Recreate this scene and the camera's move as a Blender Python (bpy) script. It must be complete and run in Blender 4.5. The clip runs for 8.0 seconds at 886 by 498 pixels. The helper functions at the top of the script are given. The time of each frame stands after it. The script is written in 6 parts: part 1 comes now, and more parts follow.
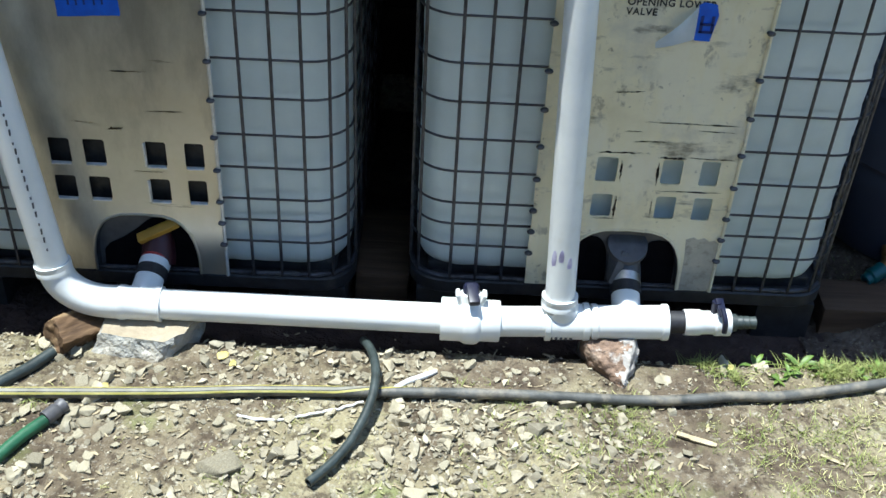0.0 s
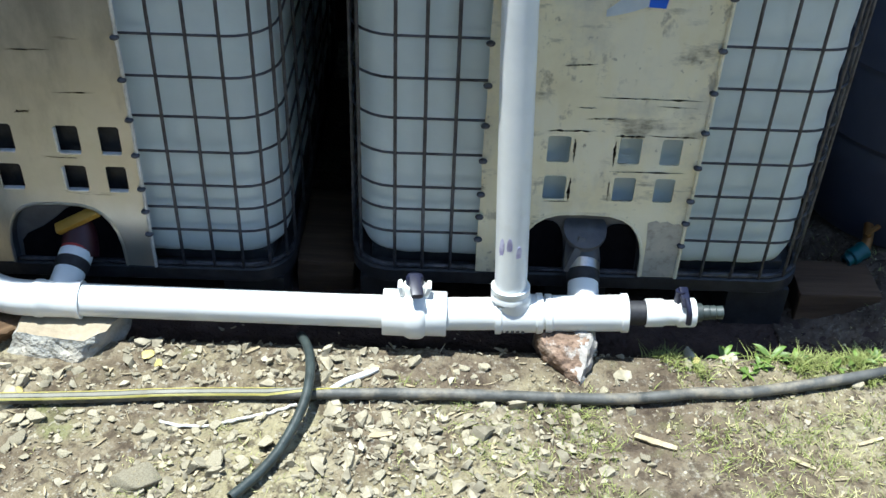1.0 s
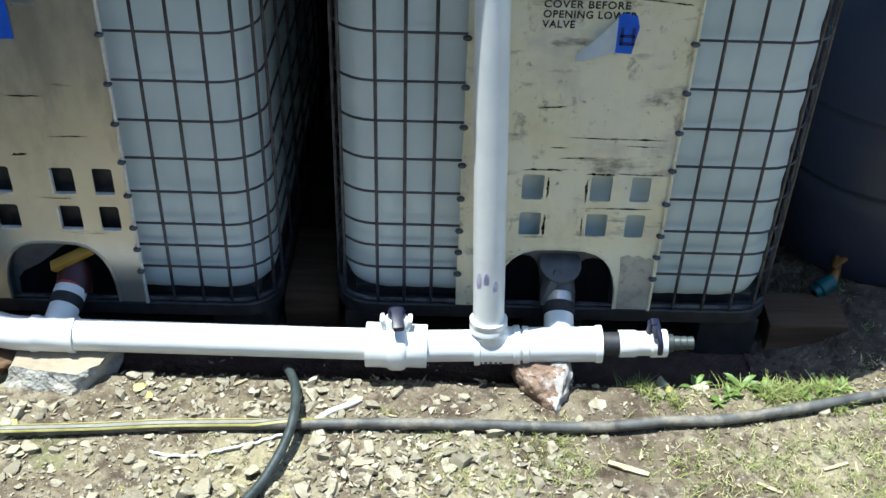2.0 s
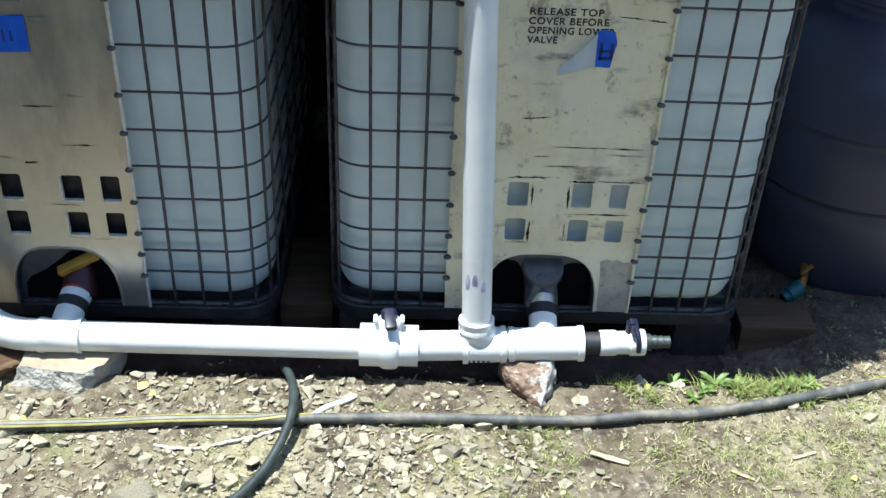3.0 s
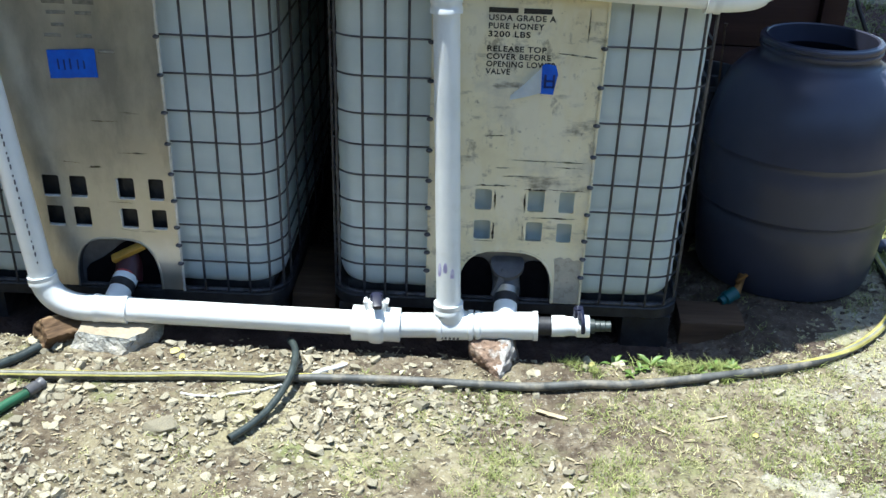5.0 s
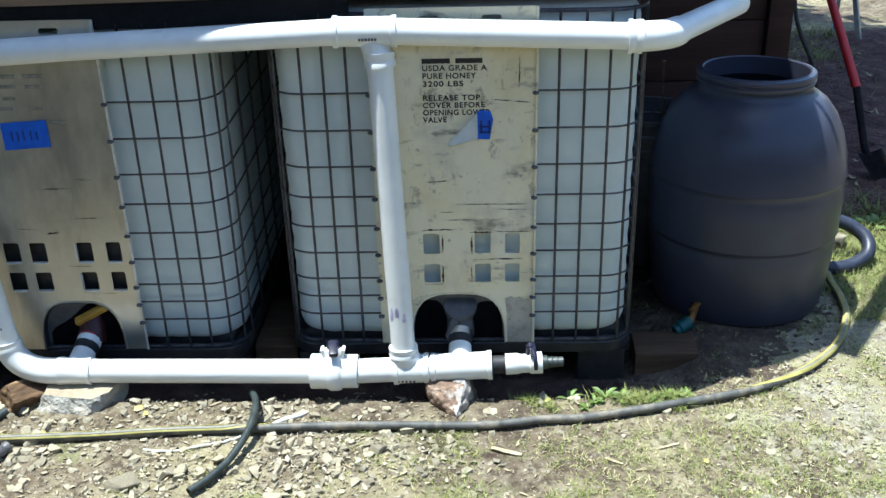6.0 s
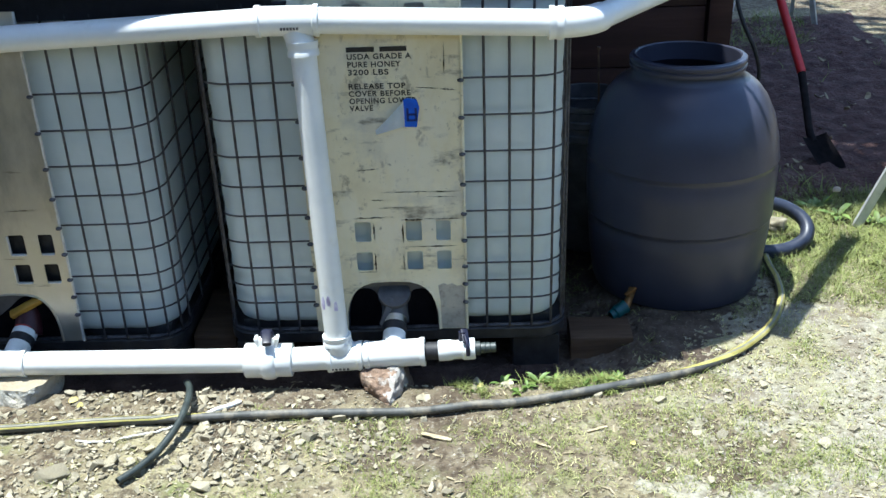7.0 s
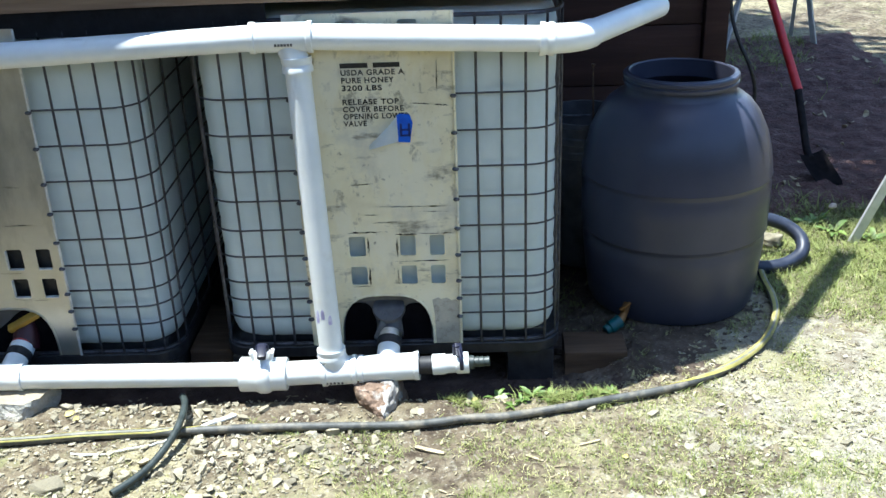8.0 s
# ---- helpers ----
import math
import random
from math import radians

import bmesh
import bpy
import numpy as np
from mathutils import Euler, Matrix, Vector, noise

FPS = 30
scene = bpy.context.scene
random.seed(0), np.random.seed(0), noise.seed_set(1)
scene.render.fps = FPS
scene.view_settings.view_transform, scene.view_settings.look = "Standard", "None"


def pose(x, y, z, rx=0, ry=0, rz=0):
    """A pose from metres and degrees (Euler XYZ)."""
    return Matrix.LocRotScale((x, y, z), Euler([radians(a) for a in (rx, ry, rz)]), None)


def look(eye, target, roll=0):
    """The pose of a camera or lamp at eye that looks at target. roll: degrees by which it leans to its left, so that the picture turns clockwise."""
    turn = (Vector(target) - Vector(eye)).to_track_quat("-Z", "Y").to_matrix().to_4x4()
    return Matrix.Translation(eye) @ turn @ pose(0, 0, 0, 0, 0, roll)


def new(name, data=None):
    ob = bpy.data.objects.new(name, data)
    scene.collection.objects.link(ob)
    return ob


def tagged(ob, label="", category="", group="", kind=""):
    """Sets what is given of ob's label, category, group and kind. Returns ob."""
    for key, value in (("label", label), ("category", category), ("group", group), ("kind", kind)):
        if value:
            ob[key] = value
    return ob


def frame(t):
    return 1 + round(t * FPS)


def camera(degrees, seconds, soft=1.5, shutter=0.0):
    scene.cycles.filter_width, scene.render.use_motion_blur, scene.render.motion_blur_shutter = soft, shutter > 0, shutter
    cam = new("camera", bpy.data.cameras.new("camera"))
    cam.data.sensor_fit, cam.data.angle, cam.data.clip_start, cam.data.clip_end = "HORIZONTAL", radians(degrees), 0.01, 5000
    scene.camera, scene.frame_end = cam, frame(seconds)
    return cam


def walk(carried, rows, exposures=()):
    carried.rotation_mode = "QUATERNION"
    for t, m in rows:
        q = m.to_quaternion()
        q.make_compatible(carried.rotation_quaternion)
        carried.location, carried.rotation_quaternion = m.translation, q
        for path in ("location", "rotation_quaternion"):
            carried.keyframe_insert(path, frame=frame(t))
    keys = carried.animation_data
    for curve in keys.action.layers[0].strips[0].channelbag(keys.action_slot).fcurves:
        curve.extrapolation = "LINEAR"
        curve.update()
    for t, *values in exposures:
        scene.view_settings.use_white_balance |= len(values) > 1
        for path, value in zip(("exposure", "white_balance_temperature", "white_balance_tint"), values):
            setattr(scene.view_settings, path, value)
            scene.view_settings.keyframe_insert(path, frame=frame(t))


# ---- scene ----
cam = camera(47.0, 8.0, soft=1.5)
PATH = [
    (0, (-0.666, -1.941, 1.535), (-0.638, -0.302, 0.39), 3.1),
    (0.5, (-0.615, -1.789, 1.501), (-0.61, -0.182, 0.31), 3.0),
    (1, (-0.532, -1.758, 1.492), (-0.511, -0.169, 0.278), 2.3),
    (1.5, (-0.483, -1.778, 1.536), (-0.477, -0.171, 0.344), 1.7),
    (3, (-0.525, -1.973, 1.553), (-0.458, -0.301, 0.457), 2.7),
    (3.5, (-0.5, -2.075, 1.602), (-0.478, -0.381, 0.54), 2.1),
    (4, (-0.459, -2.273, 1.616), (-0.473, -0.546, 0.609), 1.2),
    (5.3, (-0.264, -2.537, 1.635), (-0.332, -0.775, 0.692), 1.6),
    (5.5, (-0.234, -2.543, 1.649), (-0.304, -0.772, 0.722), 0.7),
    (6, (-0.152, -2.576, 1.653), (-0.222, -0.78, 0.777), -1.6),
    (6.5, (-0.054, -2.587, 1.657), (-0.092, -0.791, 0.777), -1.2),
    (7, (0.003, -2.591, 1.647), (-0.041, -0.802, 0.754), -2.0),
    (7.5, (0.038, -2.596, 1.667), (-0.013, -0.785, 0.82), -2.0),
    (8, (0.042, -2.617, 1.635), (-0.016, -0.809, 0.781), -2.2),
]
walk(cam, [(t, look(eye, target, roll)) for t, eye, target, roll in PATH], [(0.0, 0.92, 5800, 5), (4.0, 1.05, 5800, 5), (6.5, 1.01, 5800, 5), (7.5, 1.11, 5800, 5), (8.0, 1.27, 5800, 5)])

# ---- light ----
SUN = Vector((0.20, -0.035, -1.0)).normalized()
world = bpy.data.worlds.new("sky")
world.use_nodes = True
scene.world = world
wn = world.node_tree
sky = wn.nodes.new("ShaderNodeTexSky")
sky.sky_type = "NISHITA"
sky.sun_disc = False
sky.sun_elevation = math.asin(-SUN.z)
sky.sun_rotation = math.atan2(-SUN.x, -SUN.y)
sky.air_density, sky.dust_density, sky.ozone_density = 1.0, 0.6, 1.0
background = wn.nodes["Background"]
background.inputs["Strength"].default_value = 0.15
wn.links.new(sky.outputs["Color"], background.inputs["Color"])
sun = new("sun", bpy.data.lights.new("sun", "SUN"))
sun.data.energy, sun.data.angle, sun.data.color = 5.0, radians(0.55), (1.0, 0.97, 0.90)
sun.matrix_world = look((0, 0, 0), SUN)


# ---- materials ----
def rgb(c):
    return (*c, 1.0)


def material(name, stops, scale=20.0, rough=(0.6, 0.8), bump=0.2, bump_scale=80.0, metal=0.0, detail=6.0, stretch=(1, 1, 1),
             island=0.0, random_tone=0.0, distance=0.004, coords="Object", clear=0.0, spec=0.5):
    """A surface of noise between colour stops, with fine relief; island and random_tone vary the value piece by piece."""
    m = bpy.data.materials.new(name)
    m.use_nodes = True
    t = m.node_tree
    n, l = t.nodes, t.links
    b = n["Principled BSDF"]
    co = n.new("ShaderNodeTexCoord")
    mp = n.new("ShaderNodeMapping")
    mp.inputs["Scale"].default_value = stretch
    l.new(co.outputs[coords], mp.inputs["Vector"])
    a = n.new("ShaderNodeTexNoise")
    a.inputs["Scale"].default_value, a.inputs["Detail"].default_value, a.inputs["Roughness"].default_value = scale, detail, 0.62
    l.new(mp.outputs[0], a.inputs["Vector"])
    ramp = n.new("ShaderNodeValToRGB")
    e = ramp.color_ramp.elements
    while len(e) < len(stops):
        e.new(0.5)
    for i, (p, c) in enumerate(stops):
        e[i].position, e[i].color = p, rgb(c)
    l.new(a.outputs["Fac"], ramp.inputs["Fac"])
    colour = ramp.outputs["Color"]
    if island or random_tone:
        if island:
            src = n.new("ShaderNodeNewGeometry").outputs["Random Per Island"]
        else:
            src = n.new("ShaderNodeObjectInfo").outputs["Random"]
        mr = n.new("ShaderNodeMapRange")
        k = island or random_tone
        mr.inputs["To Min"].default_value, mr.inputs["To Max"].default_value = 1 - k, 1 + k
        l.new(src, mr.inputs["Value"])
        hsv = n.new("ShaderNodeHueSaturation")
        l.new(mr.outputs[0], hsv.inputs["Value"])
        l.new(colour, hsv.inputs["Color"])
        colour = hsv.outputs["Color"]
    l.new(colour, b.inputs["Base Color"])
    f = n.new("ShaderNodeTexNoise")
    f.inputs["Scale"].default_value, f.inputs["Detail"].default_value = bump_scale, 4.0
    l.new(mp.outputs[0], f.inputs["Vector"])
    rr = n.new("ShaderNodeMapRange")
    rr.inputs["To Min"].default_value, rr.inputs["To Max"].default_value = rough
    l.new(f.outputs["Fac"], rr.inputs["Value"])
    l.new(rr.outputs[0], b.inputs["Roughness"])
    if bump:
        bp = n.new("ShaderNodeBump")
        bp.inputs["Strength"].default_value, bp.inputs["Distance"].default_value = bump, distance
        l.new(f.outputs["Fac"], bp.inputs["Height"])
        l.new(bp.outputs[0], b.inputs["Normal"])
    b.inputs["Metallic"].default_value = metal
    b.inputs["Specular IOR Level"].default_value = spec
    if clear:
        b.inputs["Coat Weight"].default_value = clear
    return m


def overlay(m, name, colour, scale, low, high, stretch=(1, 1, 1), amount=1.0, coords="Object"):
    """Adds patches of another colour (stains, scuffs, moss) over a material's base colour."""
    t = m.node_tree
    n, l = t.nodes, t.links
    b = n["Principled BSDF"]
    old = b.inputs["Base Color"].links[0].from_socket
    co = n.new("ShaderNodeTexCoord")
    mp = n.new("ShaderNodeMapping")
    mp.inputs["Scale"].default_value = stretch
    mp.inputs["Location"].default_value = (3.7 * len(n), 1.3, 0.7 * len(n))
    l.new(co.outputs[coords], mp.inputs["Vector"])
    a = n.new("ShaderNodeTexNoise")
    a.name = name
    a.inputs["Scale"].default_value, a.inputs["Detail"].default_value, a.inputs["Roughness"].default_value = scale, 7.0, 0.65
    l.new(mp.outputs[0], a.inputs["Vector"])
    mr = n.new("ShaderNodeMapRange")
    mr.inputs["From Min"].default_value, mr.inputs["From Max"].default_value = low, high
    mr.inputs["To Max"].default_value = amount
    l.new(a.outputs["Fac"], mr.inputs["Value"])
    mix = n.new("ShaderNodeMix")
    mix.data_type = "RGBA"
    l.new(mr.outputs[0], mix.inputs["Factor"])
    l.new(old, mix.inputs["A"])
    mix.inputs["B"].default_value = rgb(colour)
    l.new(mix.outputs["Result"], b.inputs["Base Color"])
    return m


SOIL = material("soil", [(0.32, (0.075, 0.057, 0.037)), (0.5, (0.165, 0.131, 0.087)), (0.68, (0.30, 0.262, 0.178))], 7.0, (0.85, 1.0), 0.9, 90.0, distance=0.016, spec=0.2)
overlay(SOIL, "straw", (0.42, 0.38, 0.22), 2.2, 0.47, 0.66, amount=0.65)
overlay(SOIL, "moss", (0.16, 0.20, 0.06), 5.0, 0.56, 0.70, amount=0.6)
overlay(SOIL, "grit", (0.44, 0.41, 0.33), 70.0, 0.56, 0.66, amount=0.7)
overlay(SOIL, "damp", (0.10, 0.075, 0.058), 1.1, 0.54, 0.66, amount=0.4)
overlay(SOIL, "dark_crumb", (0.055, 0.040, 0.028), 34.0, 0.50, 0.60, amount=0.75)
STONE = material("stone", [(0.3, (0.20, 0.175, 0.115)), (0.52, (0.36, 0.32, 0.225)), (0.72, (0.53, 0.48, 0.36))], 22.0, (0.75, 0.95), 0.5, 160.0, random_tone=0.32, spec=0.3)
overlay(STONE, "ochre", (0.46, 0.36, 0.16), 9.0, 0.58, 0.72, amount=0.5)
GRAVEL = material("gravel", [(0.3, (0.17, 0.145, 0.098)), (0.52, (0.31, 0.275, 0.195)), (0.72, (0.46, 0.415, 0.31))], 30.0, (0.8, 0.95), 0.4, 200.0, island=0.38, spec=0.3)
CHIPS = material("wood_chip", [(0.3, (0.25, 0.20, 0.12)), (0.6, (0.37, 0.31, 0.20)), (0.8, (0.48, 0.42, 0.29))], 60.0, (0.75, 0.9), 0.3, 200.0, island=0.35, spec=0.2)
GRASS = material("grass", [(0.3, (0.15, 0.18, 0.045)), (0.6, (0.26, 0.285, 0.09)), (0.8, (0.40, 0.395, 0.17))], 12.0, (0.5, 0.7), 0.0, island=0.3, spec=0.3)
DRYGRASS = material("dry_grass", [(0.3, (0.30, 0.31, 0.12)), (0.6, (0.45, 0.42, 0.20)), (0.8, (0.58, 0.53, 0.30))], 12.0, (0.6, 0.8), 0.0, island=0.3, spec=0.2)
PVC = material("white_pvc", [(0.35, (0.74, 0.76, 0.75)), (0.6, (0.83, 0.84, 0.82))], 6.0, (0.28, 0.42), 0.05, 40.0, spec=0.5)
overlay(PVC, "dust", (0.56, 0.52, 0.42), 9.0, 0.60, 0.78, amount=0.35)
overlay(PVC, "scuffs", (0.46, 0.46, 0.45), 40.0, 0.66, 0.74, stretch=(0.25, 1, 1), amount=0.35)
PRIMER = material("purple_primer", [(0.4, (0.42, 0.38, 0.62)), (0.6, (0.60, 0.58, 0.74))], 60.0, (0.35, 0.5), 0.05)
MARK = material("dark_marking", [(0.4, (0.07, 0.07, 0.08)), (0.7, (0.16, 0.16, 0.17))], 90.0, (0.5, 0.7), 0.0)
BLACKPLASTIC = material("black_plastic", [(0.35, (0.012, 0.012, 0.014)), (0.65, (0.03, 0.03, 0.034))], 25.0, (0.4, 0.6), 0.15, 120.0)
overlay(BLACKPLASTIC, "dust", (0.11, 0.09, 0.07), 14.0, 0.56, 0.75, amount=0.5)
RUBBER = material("black_rubber", [(0.35, (0.010, 0.010, 0.012)), (0.65, (0.025, 0.025, 0.03))], 60.0, (0.5, 0.7), 0.1)
STEEL = material("galvanised_steel", [(0.3, (0.055, 0.055, 0.066)), (0.6, (0.12, 0.12, 0.135))], 40.0, (0.4, 0.6), 0.1, 120.0, metal=0.7)
overlay(STEEL, "tarnish", (0.04, 0.035, 0.04), 22.0, 0.48, 0.62, amount=0.8)
BAND = material("steel_band", [(0.3, (0.55, 0.56, 0.58)), (0.6, (0.75, 0.76, 0.78))], 60.0, (0.25, 0.4), 0.05, metal=1.0)
BOTTLE = material("translucent_polyethylene", [(0.3, (0.58, 0.655, 0.655)), (0.7, (0.715, 0.78, 0.77))], 4.0, (0.40, 0.55), 0.05, 30.0)
overlay(BOTTLE, "dust", (0.48, 0.47, 0.44), 3.0, 0.55, 0.80, amount=0.35)
PLATE = material("weathered_plate", [(0.28, (0.66, 0.585, 0.39)), (0.5, (0.78, 0.71, 0.50)), (0.72, (0.84, 0.79, 0.62))], 5.0, (0.42, 0.58), 0.06, 60.0, metal=0.05, spec=0.5)
overlay(PLATE, "bare_zinc", (0.47, 0.46, 0.42), 5.0, 0.50, 0.64, amount=0.6)
overlay(PLATE, "dark_scuff", (0.10, 0.085, 0.07), 14.0, 0.565, 0.68, stretch=(0.45, 1, 1.3), amount=0.8)
overlay(PLATE, "rub", (0.20, 0.17, 0.13), 26.0, 0.585, 0.66, stretch=(1.0, 1, 0.7), amount=0.6)
overlay(PLATE, "bleached", (0.79, 0.745, 0.60), 7.0, 0.50, 0.60, stretch=(1.4, 1, 0.5), amount=0.6)
overlay(PLATE, "speck", (0.12, 0.10, 0.08), 45.0, 0.64, 0.72, amount=0.7)
overlay(PLATE, "run", (0.71, 0.665, 0.53), 14.0, 0.56, 0.74, stretch=(2.5, 1, 0.22), amount=0.5)
ZINC = material("zinc_plate", [(0.28, (0.47, 0.45, 0.405)), (0.5, (0.57, 0.55, 0.49)), (0.72, (0.70, 0.675, 0.615))], 3.0, (0.27, 0.40), 0.03, 60.0, metal=0.75, spec=0.5)
overlay(ZINC, "ochre_film", (0.56, 0.50, 0.34), 4.0, 0.46, 0.68, amount=0.4)
overlay(ZINC, "weather_stain", (0.22, 0.205, 0.185), 3.2, 0.47, 0.62, stretch=(1.5, 1, 0.55), amount=0.55)
overlay(ZINC, "polished_wear", (0.58, 0.56, 0.50), 6.0, 0.55, 0.68, stretch=(1.2, 1, 0.6), amount=0.5)
overlay(ZINC, "scratch", (0.14, 0.13, 0.11), 24.0, 0.66, 0.74, stretch=(0.3, 1, 2.0), amount=0.7)
INK = material("black_stencil_ink", [(0.40, (0.018, 0.017, 0.016)), (0.66, (0.035, 0.032, 0.03)), (0.74, (0.26, 0.24, 0.18))], 70.0, (0.6, 0.8), 0.0)
FADEDINK = material("faded_ink", [(0.35, (0.16, 0.15, 0.13)), (0.65, (0.33, 0.31, 0.26))], 70.0, (0.6, 0.8), 0.0)
BLUETAPE = material("blue_tape", [(0.35, (0.003, 0.085, 0.58)), (0.65, (0.006, 0.13, 0.74))], 26.0, (0.45, 0.6), 0.1, 90.0)
WHITETAPE = material("tape_back", [(0.35, (0.76, 0.80, 0.82)), (0.65, (0.84, 0.87, 0.88))], 30.0, (0.4, 0.55), 0.1)
BLUEINK = material("navy_ink", [(0.4, (0.004, 0.02, 0.16)), (0.7, (0.008, 0.04, 0.24))], 60.0, (0.5, 0.6), 0.0)
BARREL = material("charcoal_polyethylene", [(0.3, (0.038, 0.040, 0.062)), (0.7, (0.052, 0.054, 0.081))], 5.0, (0.28, 0.36), 0.05, 200.0, spec=0.38)
overlay(BARREL, "dust", (0.09, 0.085, 0.085), 6.0, 0.58, 0.8, amount=0.2)
HOSE = material("grey_garden_hose", [(0.35, (0.050, 0.052, 0.048)), (0.65, (0.125, 0.124, 0.112))], 18.0, (0.5, 0.7), 0.2, 160.0)
overlay(HOSE, "mud", (0.30, 0.26, 0.19), 16.0, 0.48, 0.64, amount=0.7)
overlay(HOSE, "wear", (0.05, 0.05, 0.05), 9.0, 0.56, 0.66, amount=0.7)
STRIPE = material("yellow_stripe", [(0.35, (0.58, 0.52, 0.13)), (0.65, (0.74, 0.68, 0.28))], 20.0, (0.5, 0.6), 0.1)
overlay(STRIPE, "mud", (0.26, 0.22, 0.15), 9.0, 0.55, 0.72, amount=0.7)
PALESTRIPE = material("pale_stripe", [(0.35, (0.34, 0.33, 0.27)), (0.65, (0.48, 0.46, 0.39))], 20.0, (0.5, 0.6), 0.1)
GREENHOSE = material("green_hose", [(0.35, (0.015, 0.075, 0.035)), (0.65, (0.03, 0.13, 0.06))], 20.0, (0.4, 0.55), 0.1)
POLYTUBE = material("black_poly_tube", [(0.35, (0.018, 0.025, 0.024)), (0.65, (0.046, 0.060, 0.057))], 30.0, (0.4, 0.55), 0.15, 120.0)
CORD = material("white_cord", [(0.35, (0.62, 0.61, 0.58)), (0.65, (0.78, 0.77, 0.73))], 50.0, (0.6, 0.8), 0.2)
CONCRETE = material("broken_concrete", [(0.3, (0.20, 0.205, 0.185)), (0.5, (0.34, 0.34, 0.31)), (0.7, (0.50, 0.495, 0.45))], 26.0, (0.85, 1.0), 0.9, 90.0, distance=0.01, spec=0.2)
overlay(CONCRETE, "tan_face", (0.52, 0.46, 0.36), 5.0, 0.46, 0.62, amount=0.7)
REDROCK = material("rusty_rock", [(0.3, (0.13, 0.085, 0.060)), (0.55, (0.27, 0.185, 0.130)), (0.75, (0.43, 0.34, 0.26))], 24.0, (0.8, 0.95), 0.9, 80.0, distance=0.01, spec=0.25)
overlay(REDROCK, "lime_crust", (0.60, 0.56, 0.50), 17.0, 0.57, 0.66, amount=0.7)
BARK = material("split_wood", [(0.3, (0.05, 0.03, 0.017)), (0.52, (0.14, 0.085, 0.045)), (0.72, (0.30, 0.205, 0.11))], 30.0, (0.7, 0.9), 0.7, 60.0, stretch=(0.2, 1.5, 1.5), distance=0.006, spec=0.25)
TIMBER = material("old_timber", [(0.3, (0.05, 0.030, 0.02)), (0.55, (0.10, 0.062, 0.038)), (0.75, (0.16, 0.105, 0.065))], 14.0, (0.7, 0.9), 0.6, 50.0, stretch=(0.15, 2, 2), distance=0.005, spec=0.2)
FASCIA = material("weathered_fascia", [(0.3, (0.15, 0.098, 0.066)), (0.55, (0.27, 0.185, 0.125)), (0.75, (0.38, 0.28, 0.20))], 10.0, (0.7, 0.9), 0.5, 40.0, stretch=(0.15, 2, 2), distance=0.004, spec=0.2)
overlay(FASCIA, "grey", (0.30, 0.26, 0.21), 6.0, 0.55, 0.72, stretch=(0.3, 1, 2), amount=0.6)
SHED = material("brown_stained_boards", [(0.3, (0.020, 0.008, 0.008)), (0.55, (0.032, 0.013, 0.012)), (0.75, (0.050, 0.023, 0.019))], 9.0, (0.6, 0.8), 0.4, 45.0, stretch=(0.15, 2, 2), random_tone=0.12, distance=0.004, spec=0.3)
ROOFING = material("roof_felt", [(0.35, (0.05, 0.05, 0.05)), (0.65, (0.085, 0.08, 0.075))], 60.0, (0.8, 1.0), 0.4)
REDPAINT = material("red_paint", [(0.35, (0.46, 0.020, 0.025)), (0.65, (0.58, 0.035, 0.038))], 20.0, (0.3, 0.45), 0.05)
DARKSTEEL = material("dark_steel", [(0.35, (0.012, 0.011, 0.013)), (0.65, (0.025, 0.021, 0.022))], 30.0, (0.75, 0.9), 0.2, spec=0.12)
ALUMINIUM = material("aluminium", [(0.35, (0.50, 0.52, 0.53)), (0.65, (0.64, 0.65, 0.66))], 25.0, (0.35, 0.5), 0.05, metal=0.45)
YELLOW = material("yellow_lever", [(0.35, (0.34, 0.19, 0.022)), (0.65, (0.46, 0.27, 0.04))], 20.0, (0.4, 0.55), 0.1)
GREYPLASTIC = material("grey_plastic", [(0.35, (0.066, 0.064, 0.068)), (0.65, (0.115, 0.112, 0.116))], 20.0, (0.4, 0.55), 0.05)
REDPLASTIC = material("red_ring", [(0.35, (0.30, 0.02, 0.025)), (0.65, (0.42, 0.04, 0.04))], 20.0, (0.4, 0.55), 0.05)
NAVY = material("navy_plastic", [(0.35, (0.006, 0.007, 0.022)), (0.65, (0.012, 0.014, 0.036))], 20.0, (0.35, 0.5), 0.05)
BRASS = material("brass", [(0.35, (0.24, 0.12, 0.04)), (0.65, (0.40, 0.21, 0.08))], 30.0, (0.4, 0.6), 0.1, metal=0.8)
TEAL = material("teal_plastic", [(0.35, (0.0, 0.055, 0.065)), (0.65, (0.002, 0.08, 0.085))], 20.0, (0.35, 0.5), 0.05)
BUCKET = material("galvanised_bucket", [(0.35, (0.06, 0.06, 0.066)), (0.65, (0.11, 0.11, 0.118))], 20.0, (0.4, 0.6), 0.1, metal=0.4)
BLUEPIPE = material("ribbed_tube", [(0.35, (0.016, 0.020, 0.035)), (0.65, (0.035, 0.042, 0.065))], 20.0, (0.35, 0.5), 0.05)
LEAF = material("weed_leaf", [(0.35, (0.10, 0.17, 0.03)), (0.65, (0.20, 0.28, 0.06))], 14.0, (0.45, 0.6), 0.1, island=0.3)
SEED = material("seed_head", [(0.35, (0.42, 0.34, 0.30)), (0.65, (0.58, 0.50, 0.44))], 40.0, (0.8, 0.9), 0.0)
YELLOWLEAF = material("yellow_leaf", [(0.35, (0.36, 0.29, 0.08)), (0.65, (0.48, 0.41, 0.16))], 30.0, (0.6, 0.8), 0.1, island=0.3)


